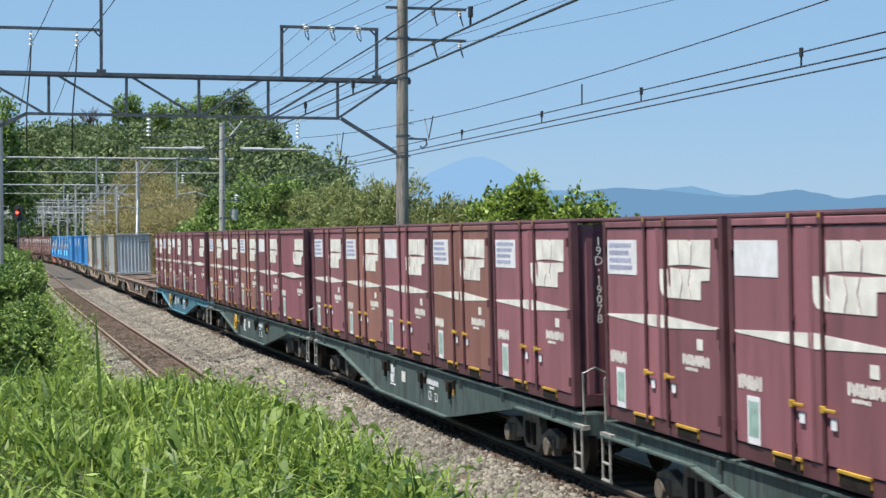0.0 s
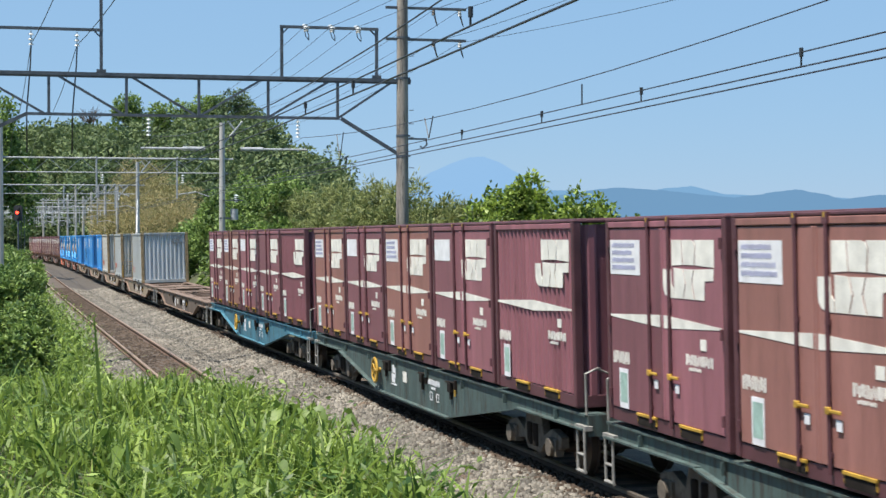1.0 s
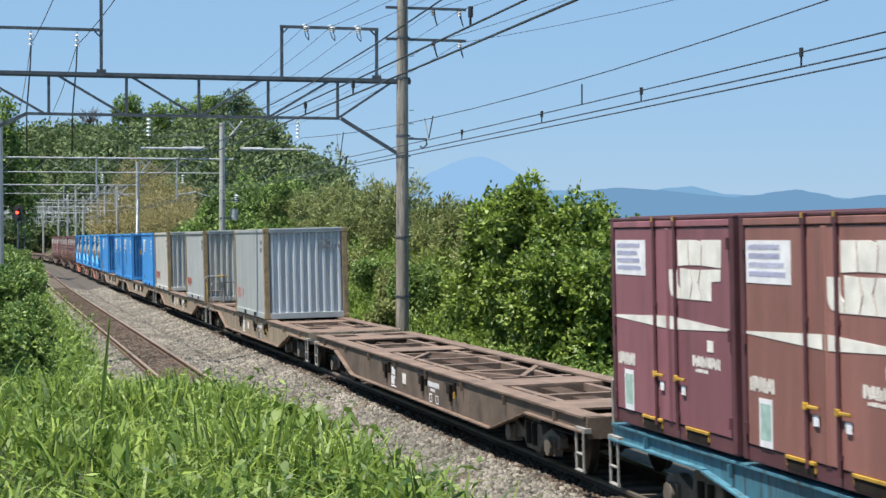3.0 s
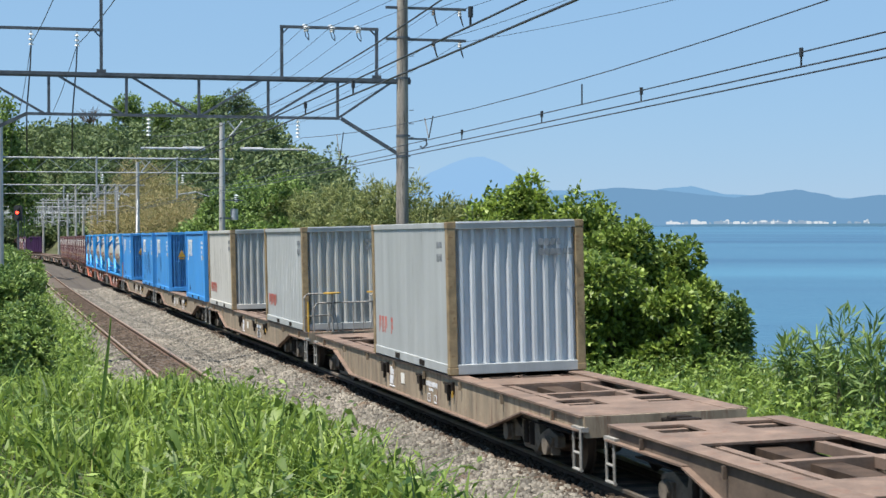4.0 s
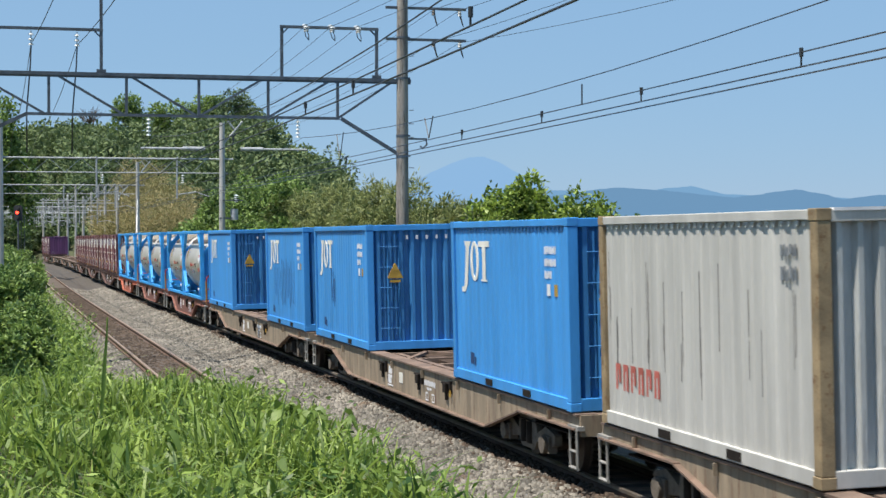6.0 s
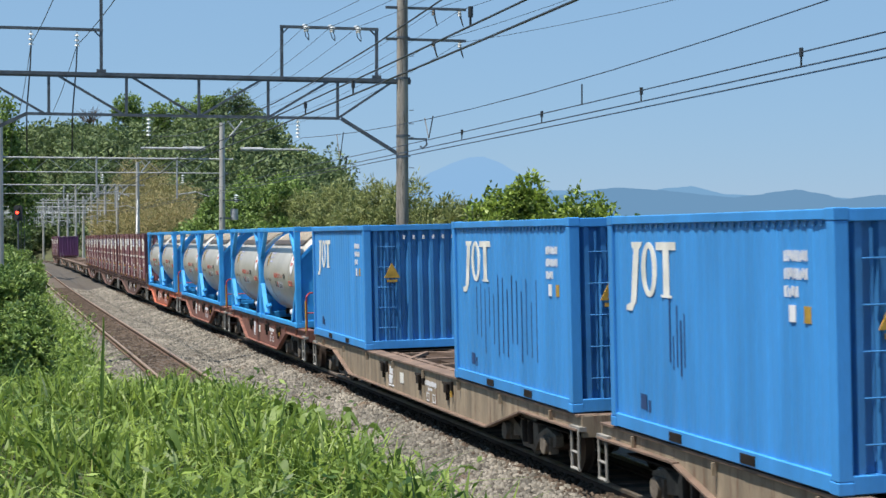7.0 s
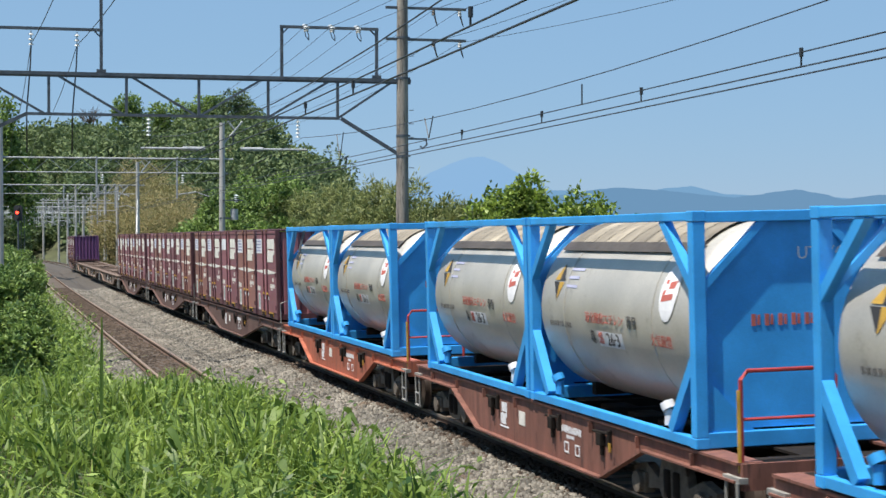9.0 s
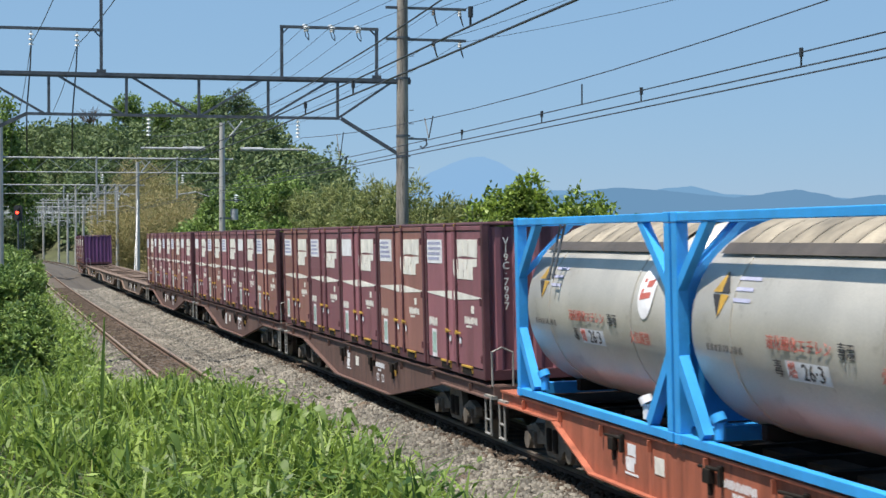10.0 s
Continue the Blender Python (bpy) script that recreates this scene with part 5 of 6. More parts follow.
    bars(k, 0.78, 1.12, 0.83, 0.04, y + 0.012, [1, 0.8, 1])
    part("lettering", k, WHITE, t)
    k = Shape()
    plate(k, 1.12, 1.28, 1.05, 1.17, y + 0.012)
    part("tag_plate", k, WHITE, t)
    for x in (-0.55, 0.80):
        f = Shape().box(x, y + 0.018, 0.175, 0.62, 0.05, 0.035).box(x - 0.30, y + 0.028, 0.12, 0.012, 0.05, 0.08).box(x + 0.30, y + 0.028, 0.12, 0.012, 0.05, 0.08)
        p = part("fork_pocket", f, YELLOW, t, "yellow fork pocket rim", bevel=0.006)
        # No real hollow: a black block paints the shade inside the pocket.
        part("opening", Shape().box(x, y + 0.03, 0.105, 0.58, 0.05, 0.10), GRIME_SHADE, p)
    if number:
        for i, ch in enumerate(number):
            m = Matrix.Translation((1.862, -0.84, 2.2 - 0.128 * i)) @ Matrix.Rotation(radians(90), 4, 'Z') @ Matrix.Rotation(radians(90), 4, 'X')
            flat_text("number", ch, 0.17, WHITE, t, m, "white painted number")
    return t


L20, W20, H20 = 6.058, 2.438, 2.591


def iso_frame(t, posts, rails_mat, h=H20, casting=None, low=0.16):
    for sx in (-1, 1):
        for sy in (-1, 1):
            p = part("corner_post", Shape().box(sx * (L20 / 2 - 0.08), sy * (W20 / 2 - 0.08), h / 2, 0.15, 0.15, h - 0.24), posts, t, bevel=0.012)
            for z in (0.06, h - 0.06):
                part("corner_casting", Shape().box(sx * (L20 / 2 - 0.089), sy * (W20 / 2 - 0.081), z, 0.178, 0.162, 0.118), casting or posts, p, bevel=0.01)
        part("end_sill", Shape().box(sx * (L20 / 2 - 0.07), 0, 0.09, 0.13, W20 - 0.3, 0.17), rails_mat, t, bevel=0.01)
        part("end_header", Shape().box(sx * (L20 / 2 - 0.06), 0, h - 0.07, 0.11, W20 - 0.3, 0.12), rails_mat, t, bevel=0.01)
    for sy in (-1, 1):
        part("bottom_rail", Shape().box(0, sy * (W20 / 2 - 0.06), 0.01 + low / 2, L20 - 0.32, 0.10, low), rails_mat, t, bevel=0.01)
        part("top_rail", Shape().box(0, sy * (W20 / 2 - 0.06), h - 0.06, L20 - 0.32, 0.10, 0.10), rails_mat, t, bevel=0.01)


def long_container(style, seed=0):
    """Twenty-foot box: folded end wall, lightly fluted side."""
    rng = random.Random(seed)
    grey = style == "grey"
    t = thing("freight_container", "pale grey twenty-foot steel container with rusty corner posts" if grey else "bright blue twenty-foot steel container with a white emblem", "freight container", "twenty-foot containers")
    side, end, post = (GREY_BOX, GREY_SKYLIT, RUST_POST) if grey else (BLUE_BOX, BLUE_SHADED, BLUE_BOX)
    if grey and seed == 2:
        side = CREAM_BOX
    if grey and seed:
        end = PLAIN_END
    iso_frame(t, post, side)
    y = -W20 / 2
    smooth_side = grey and seed == 0
    wall = Shape()
    if smooth_side:
        wall.box(0, y + 0.05, 1.32, L20 - 0.3, 0.04, 2.36)
    else:
        corrugated(wall, -L20 / 2 + 0.16, L20 / 2 - 0.16, 0.17, H20 - 0.11, y + (0.055 if grey else 0.046), 22, 0.016 if grey else 0.007, 'y', 0.66)
    part("side_wall", wall, side, t)
    # Teeth shaped like the sawtooth shadow that the rail throws on the ribs.
    k = Shape()
    for i in range(34):
        x = -L20 / 2 + 0.3 + i * (L20 - 0.6) / 33
        k.prism([(x - 0.05, H20 - 0.115), (x + 0.05, H20 - 0.115), (x + 0.012, H20 - 0.165), (x - 0.012, H20 - 0.165)], y + 0.026, y + 0.05)
    part("scalloped_edge", k, end, t, "small teeth standing in for sawtooth shade under the top rail")
    part("far_wall", Shape().box(0, W20 / 2 - 0.05, 1.3, L20 - 0.3, 0.04, 2.4), side, t)
    for sx in (-1, 1):
        wall = Shape()
        n = 10 if grey else 9
        pts = corrugated(Shape(), -1.08, 1.08, 0.17, H20 - 0.12, 0, n, 0.075, 'x', 0.62)
        for v in pts.v:
            wall.v.append(Vector((sx * (L20 / 2 - 0.11 + v.x), v.y, v.z)))
        wall.f = pts.f
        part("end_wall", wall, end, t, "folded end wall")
    part("roof", Shape().box(0, 0, H20 - 0.03, L20 - 0.3, W20 - 0.2, 0.03), side, t)
    part("floor", Shape().box(0, 0, 0.13, L20 - 0.3, W20 - 0.25, 0.08), GRIME_SHADE, t)
    for x in (-0.9, 1.05):
        # Pocket mouths are solid black blocks, the shade inside them painted.
        part("fork_pocket", Shape().box(x, y + 0.015, 0.085, 0.36, 0.03, 0.10), GRIME_SHADE, t, "fork pocket as a black block for its inner shade")
    x_end = L20 / 2 - 0.02

    def rib_x(i):
        return -L20 / 2 + 0.16 + (L20 - 0.32) / 22 * (i + 0.5)
    if grey and seed:
        for i in range(26 if seed == 2 else 18):
            k = Shape()
            w = rng.uniform(0.010, 0.024) if seed == 2 else rng.uniform(0.02, 0.06)
            x, hh = rib_x(rng.randrange(22)) + rng.uniform(-0.042, 0.042 - w), rng.uniform(0.25, 1.1)
            zc = rng.uniform(0.9, 1.7)
            plate(k, x, x + w, zc - hh / 2, zc + hh / 2, y + 0.0395, 0.002)
            part("scuff", k, SCRATCH if seed == 2 else CHALK, t)
    if grey:
        face = y + (0.031 if smooth_side else 0.0395)
        for i in range(1, 7):
            if (seed, i) in ((0, 4), (0, 6), (1, 6)):
                continue
            x, cut = rib_x(i), 0.09 if i % 2 else 0.0
            k = Shape()
            plate(k, x - 0.085, x - 0.025, 0.46, 0.78, face, 0.003)
            plate(k, x + 0.02, x + 0.08, 0.46 + cut, 0.78, face, 0.003)
            plate(k, x - 0.025, x + 0.02, 0.70, 0.78, face, 0.003)
            part("letter", k, RED_INK, t, "flaking red painted letter")
        k = Shape()
        bars(k, 2.2, 2.55, 2.2, 0.12, y + 0.03, [1, 0.8])
        part("lettering", k, FADED, t)
        k = Shape()
        bars(k, 2.2, 2.55, 1.98, 0.14, y + 0.03, [1, 0.8])
        part("lettering", k, FADED, t)
        k = Shape()
        for z, ws in ((2.22, (1, 1, 0.9, 0.6)), (2.05, (1, 0.9, 1, 1, 0.5, 0.9))):
            yy = 0.45
            for w in ws:
                k.box(x_end, yy, z, 0.006, 0.085 * w, 0.11)
                yy += 0.105
        part("lettering", k, FADED, t)
        # White strip paints sunlight onto the top edge of the end.
        part("roof_edge", Shape().box(L20 / 2 - 0.04, 0, H20 - 0.012, 0.09, W20 - 0.36, 0.03), PAPER, t)
    else:
        xx, zz = -2.25, 1.97
        k = Shape()
        k.prism([(xx - 0.02, zz + 0.30), (xx + 0.36, zz + 0.30), (xx + 0.30, zz + 0.24), (xx + 0.25, zz + 0.22), (xx + 0.12, zz - 0.40), (xx - 0.02, zz - 0.52), (xx - 0.22, zz - 0.52), (xx - 0.22, zz - 0.46), (xx - 0.06, zz - 0.42), (xx + 0.06, zz + 0.22), (xx, zz + 0.24)], y + 0.034, y + 0.039)
        turn = np.linspace(0.3, 0.3 + 2 * math.pi, 25)
        k.sheet([[(xx + 0.56 + a * math.cos(u), y + d, zz - 0.02 + b * math.sin(u)) for u in turn] for a, b, d in ((0.25, 0.32, 0.039), (0.25, 0.32, 0.034), (0.11, 0.25, 0.034), (0.11, 0.25, 0.039))])
        plate(k, xx + 0.80, xx + 1.40, zz + 0.21, zz + 0.30, y + 0.039)
        plate(k, xx + 1.01, xx + 1.19, zz - 0.30, zz + 0.21, y + 0.039)
        plate(k, xx + 0.94, xx + 1.26, zz - 0.33, zz - 0.30, y + 0.039)
        part("emblem", k, WHITE, t, "white company emblem")
        for r in range(3):
            k = Shape()
            bars(k, 1.92, 2.42 - 0.2 * (r == 2), 2.15 - 0.17 * r, 0.11, y + 0.039, [1, 1, 0.9, 1] if r < 2 else [1, 1])
            part("lettering", k, PAPER, t)
        k = Shape()
        plate(k, 2.02, 2.16, 1.52, 1.68, y + 0.039)
        part("sticker", k, PAPER, t)
        k = Shape()
        plate(k, 2.34, 2.48, 1.52, 1.68, y + 0.039)
        part("sticker", k, YELLOW, t)
        if seed in (2, 3):
            for i in range(14 if seed == 3 else 5):
                k = Shape()
                x = -1.7 + i * (0.24 if seed == 3 else 0.11) + (0 if seed == 3 else 0.6)
                hh = rng.uniform(0.6, 1.25) * (1 if seed == 3 else 0.6)
                zc = 1.15 + rng.uniform(-0.15, 0.15)
                plate(k, x, x + 0.035, zc - hh / 2, zc + hh / 2, y + 0.0395, 0.003)
                part("scuff", k, NAVY, t, "dark vertical scrape mark")
        k = Shape()
        plate(k, -2.05, -1.85, 0.30, 0.48, y + 0.0395, 0.003)
        part("scuff", k, NAVY, t)
        k = Shape()
        plate(k, -1.8, -1.72, 0.28, 0.42, y + 0.0395, 0.003)
        part("scuff", k, NAVY, t)
        lad = Shape().box(x_end + 0.02, -0.85, 1.35, 0.02, 0.02, 2.1).box(x_end + 0.02, -0.62, 1.35, 0.02, 0.02, 2.1)
        for i in range(5):
            lad.rod((x_end + 0.03, -0.95, 0.45 + i * 0.42), (x_end + 0.03, -0.55, 0.45 + i * 0.42), 0.009, 6)
        part("ladder", lad, BLUE_SHADED, t, "narrow end ladder")
        part("warning_sign", Shape().prism([(-0.80, 1.48), (-0.46, 1.48), (-0.63, 1.80)], x_end + 0.03, x_end + 0.05, 'x').box(x_end + 0.04, -0.63, 1.42, 0.02, 0.22, 0.05), YELLOW, t, "yellow triangular warning sign")
        for i in range(7):
            part("lettering", Shape().box(x_end, -0.35 + i * 0.21, 2.32, 0.006, 0.045, 0.08), PAPER, t)
    return t


def tank_container(seed=0):
    """Twenty-foot frame with a clad tank."""
    t = thing("tank_container", "dusty silver tank in an open bright blue steel frame", "tank container", "tank containers")
    iso_frame(t, SKY_FRAME, SKY_FRAME, low=0.11)
    shell = part("tank_shell", Shape().turned([(0.0, 0.1), (0.02, 0.55), (0.06, 0.85), (0.13, 1.03), (0.24, 1.13), (0.36, 1.165), (2.9, 1.17), (5.44, 1.165), (5.56, 1.13), (5.67, 1.03), (5.74, 0.85), (5.78, 0.55), (5.80, 0.1)], (-2.92, 0, 1.32), (2.88, 0, 1.32), 48), TANK, t, "dusty pale metal tank shell", smooth=True)
    for x in (-1.6, 1.6):
        k = Shape()
        k.turned([(0, 1.168), (0.0, 1.176), (0.05, 1.176), (0.05, 1.168)], (x, 0, 1.32), (x + 0.05, 0, 1.32), 48)
        part("hoop", k, TANK, shell, smooth=True)
    shield = material("weathered_shield_panel", (0.33, 0.285, 0.22), 0.75, dark=0.5, vary=0.3) if "weathered_shield_panel" not in bpy.data.materials else bpy.data.materials["weathered_shield_panel"]
    for i in range(10):
        x0 = -2.35 + i * 0.47
        rows = [[(x, -1.20 * math.cos(a), 1.32 + 1.20 * math.sin(a)) for x in (x0, x0 + 0.445)] for a in np.linspace(radians(50), radians(84), 6)]
        part("shield_panel", Shape().sheet(rows), shield, t, "pale panel over the top of the tank", smooth=True)
    # Dark strip laid on the shell as the walkway's painted shadow.
    part("shield_edge", Shape().sheet([[(x, -1.20 * math.cos(a), 1.32 + 1.20 * math.sin(a)) for x in (-2.4, 2.4)] for a in np.linspace(radians(42), radians(50), 3)]), TANK_DARK, t, "dark strip painting the shade under the top panels", smooth=True)
    part("walkway", Shape().box(0, 0.25, 2.535, 4.6, 0.5, 0.03), material("walkway_grating", (0.30, 0.27, 0.23), 0.8, dark=0.6), t, "grated top walkway")
    part("manhole", Shape().rod((0, 0.2, 2.4), (0, 0.2, 2.57), 0.28, 16), TANK_DARK, t, smooth=True)
    part("saddle", Shape().box(-1.9, 0, 0.22, 0.14, 1.3, 0.16).box(1.9, 0, 0.22, 0.14, 1.3, 0.16).box(0, 0, 0.2, 5.4, 0.4, 0.1), GRIME_SHADE, t)
    y = -W20 / 2 + 0.06
    for sx in (-1, 1):
        for sy in (-1, 1):
            yy = sy * (W20 / 2 - 0.07)
            part("knee_brace", Shape().bar((sx * 2.92, yy, 1.75), (sx * 2.05, yy, H20 - 0.08), 0.10, 0.12), SKY_FRAME, t)
            part("foot_brace", Shape().bar((sx * 2.92, yy, 0.95), (sx * 2.25, yy, 0.14), 0.12, 0.14), SKY_FRAME, t)
        for sy in (-1, 1):
            part("end_brace", Shape().bar((sx * 2.97, sy * 1.1, 1.75), (sx * 2.97, sy * 0.35, H20 - 0.1), 0.08), SKY_FRAME, t)
        part("valve", Shape().rod((sx * 2.0, y + 0.05, 0.16), (sx * 2.0, y + 0.05, 0.34), 0.06, 12).rod((sx * 2.0, y + 0.05, 0.34), (sx * 2.0 - 0.04, y + 0.03, 0.42), 0.085, 12), SKY_FRAME if sx < 0 else PAPER, t, smooth=True)
    part("end_panel", Shape().prism([(-1.14, 0.2), (1.14, 0.2), (1.14, 2.5), (-0.25, 2.5), (-1.14, 1.75)], 2.90, 2.94, 'x').prism([(-1.14, 0.17), (-0.5, 0.17), (-1.14, 0.85)], 2.94, 2.99, 'x'), SKY_FRAME, t, "solid blue end plate with a cut corner")
    m_end = Matrix.Translation((2.945, 0.35, 2.10)) @ Matrix.Rotation(radians(90), 4, 'Z') @ Matrix.Rotation(radians(90), 4, 'X')
    flat_text("lettering", "UT17C", 0.20, PAPER, t, m_end)
    k = Shape()
    for i in range(6):
        k.box(2.945, -0.48 + i * 0.16, 1.38, 0.006, 0.05, 0.13).box(2.945, -0.42 + i * 0.16, 1.38, 0.006, 0.03, 0.11)
    part("lettering", k, RED_INK, t)

    def on_shell(ob_shape, mat, parent, label=""):
        """Lays flat marks on the round shell."""
        for v in ob_shape.v:
            a = (v.z - 1.32) / 1.17
            a = max(-1.3, min(1.3, a))
            off = -v.y
            v.y, v.z = -(1.174 + off) * math.cos(a), 1.32 + (1.174 + off) * math.sin(a)
        return part("marking", ob_shape, mat, parent, label)

    def dense(x0, x1, z0, z1, off=0.0):
        s = Shape()
        n = 4
        s.sheet([[(x, -off, z0 + (z1 - z0) * j / n) for x in (x0, x1)] for j in range(n + 1)])
        return s
    hazard = None
    for ux, uz, mat in ((-1, 1, YELLOW), (1, 1, BLACK_INK), (-1, -1, BLACK_INK), (1, -1, YELLOW)):
        k = Shape()
        k.sheet([[(-1.90, -0.002, 1.72 + 0.012 * uz), (-1.90 + 0.21 * ux, -0.002, 1.72 + 0.012 * uz)], [(-1.90, -0.002, 1.72 + 0.25 * uz), (-1.90 + 0.01 * ux, -0.002, 1.72 + 0.25 * uz)]])
        if hazard is None:
            hazard = on_shell(k, mat, shell, "yellow and black hazard diamond")
        else:
            on_shell(k, mat, shell)
    k = Shape()
    for r in range(3):
        k.v += dense(-1.58, -1.14 + 0.1 * (r == 0), 1.88 - 0.12 * r, 1.92 - 0.12 * r).v
    k.f = [[b + i, b + i + 1, b + i + 3, b + i + 2] for b in range(0, len(k.v), 10) for i in range(0, 8, 2)]
    on_shell(k, INK, shell)
    for z, h, x0, ws, mat in ((1.14, 0.085, -2.2, (.6, .6, .6, .6, .3, .6, .6, .6, .6), SCRATCH), ):
        k = Shape()
        x = x0
        for w in ws:
            c = 0.13 * w
            n = int(round(x * 50)) % 3
            for xa, xb, za, zb in ((x, x + c * 0.38, 0.0, 0.85 + 0.05 * n), (x + c * 0.5, x + c * 0.72, 0.12, 1.0), (x + c * 0.84, x + c, 0.06 * n, 0.9)):
                d = dense(xa, xb, z - h / 2 + h * za, z - h / 2 + h * zb)
                b = len(k.v)
                k.v += d.v
                k.f += [[i + b for i in f] for f in d.f]
            x += c + 0.03
        on_shell(k, mat, shell)
    on_shell(dense(-0.30, 0.60, 0.92, 1.12), PAPER, shell, "white plate with the load figure")

    def shell_text(words, x, z, size, mat, wide=1.0):
        a = (z - 1.32) / 1.17
        m = Matrix.Translation((x, -1.182 * math.cos(a), 1.32 + 1.182 * math.sin(a))) @ Matrix.Rotation(radians(90) - a, 4, 'X') @ Matrix.Diagonal((wide, 1, 1, 1))
        flat_text("lettering", words, size, mat, shell, m)
    shell_text("26\u00b73", 0.28, 1.02, 0.24, BLACK_INK, 1.1)
    shell_text("\u71c3", -0.17, 1.02, 0.18, RED_INK)
    shell_text("\u6bd2", -0.47, 1.02, 0.20, BLACK_INK)
    shell_text("\u6db2\u5316\u9178\u5316\u30a8\u30c1\u30ec\u30f3", 0.02, 1.27, 0.155, RED_INK, 1.12)
    shell_text("\u5c02\u7528", 0.99, 1.27, 0.17, BLACK_INK)
    shell_text("\u706b\u6c17\u53b3\u7981", 1.92, 1.10, 0.165, RED_INK)
    k = Shape()
    k.sheet([[(2.08 - 0.26 * math.sin(u), -0.002, 1.70 - 0.36 * math.cos(u)), (2.08 + 0.26 * math.sin(u), -0.002, 1.70 - 0.36 * math.cos(u))] for u in np.linspace(0.05, math.pi - 0.05, 12)])
    on_shell(k, PAPER, shell, "white oval badge")
    k = Shape()
    k.sheet([[(1.90, -0.004, 1.56), (2.22, -0.004, 1.60)], [(1.90, -0.004, 1.64), (2.22, -0.004, 1.67)]])
    k.sheet([[(1.90, -0.004, 1.645), (1.98, -0.004, 1.65)], [(1.93, -0.004, 1.83), (2.01, -0.004, 1.83)]])
    k.sheet([[(2.05, -0.004, 1.72), (2.22, -0.004, 1.73)], [(2.06, -0.004, 1.80), (2.27, -0.004, 1.83)]])
    on_shell(k, RED_INK, shell)
    if seed == 1:
        lad = Shape()
        for x in (-1.3, -1.12):
            lad.rod((x, -1.25, 1.75), (x, -1.05, 2.5), 0.018, 6)
        for i in range(4):
            lad.rod((-1.3, -1.21 + 0.04 * i, 1.8 + 0.18 * i), (-1.12, -1.21 + 0.04 * i, 1.8 + 0.18 * i), 0.012, 6)
        part("ladder", lad, STEEL_DARK, t, "short hook-on ladder")
    return t


def bogie(name, parent, x, paint):
    b = part(name, Shape().box(x, 0, 0.55, 0.5, 1.9, 0.2).box(x, 0, 0.72, 0.35, 0.5, 0.25), GRIME_SHADE, parent, "two-axle bogie with dusty side frames")
    for sy in (-1, 1):
        y = sy * 0.98
        fr = Shape().prism([(x - 1.25, 0.42), (x - 1.25, 0.58), (x - 0.85, 0.66), (x - 0.45, 0.52), (x - 0.35, 0.78), (x + 0.35, 0.78), (x + 0.45, 0.52), (x + 0.85, 0.66), (x + 1.25, 0.58), (x + 1.25, 0.42), (x + 0.9, 0.34), (x + 0.45, 0.40), (x + 0.3, 0.26), (x - 0.3, 0.26), (x - 0.45, 0.40), (x - 0.9, 0.34)], y - 0.06, y + 0.06)
        part("side_frame", fr, BOGIE, b, bevel=0.012)
        for ax in (-0.95, 0.95):
            part("axle_box", Shape().rod((x + ax, y - 0.05 * sy, 0.42), (x + ax, y + 0.16 * sy, 0.42), 0.13, 12).box(x + ax, y + 0.04 * sy, 0.42, 0.34, 0.12, 0.24), BOGIE, b, smooth=True)
        for k in (-0.14, 0.14):
            part("spring", Shape().rod((x + k, y + 0.05 * sy, 0.34), (x + k, y + 0.05 * sy, 0.66), 0.07, 10), GRIME_SHADE, b, smooth=True)
        for k in (-0.45, 0.45):
            part("brake_shoe", Shape().box(x + k, y * 0.6, 0.42, 0.08, 0.2, 0.3), GRIME_SHADE, b)
    for ax in (-0.95, 0.95):
        for sy in (-1, 1):
            part("wheel", Shape().turned([(0, 0.1), (0.0, 0.40), (0.015, 0.435), (0.03, 0.43), (0.035, 0.405), (0.13, 0.40), (0.13, 0.12)], (x + ax, sy * 0.50, 0.405), (x + ax, sy * 0.63, 0.405), 24), WHEEL, b, smooth=True)
        part("axle", Shape().rod((x + ax, -0.9, 0.405), (x + ax, 0.9, 0.405), 0.08, 10), WHEEL, b, smooth=True)
    return b


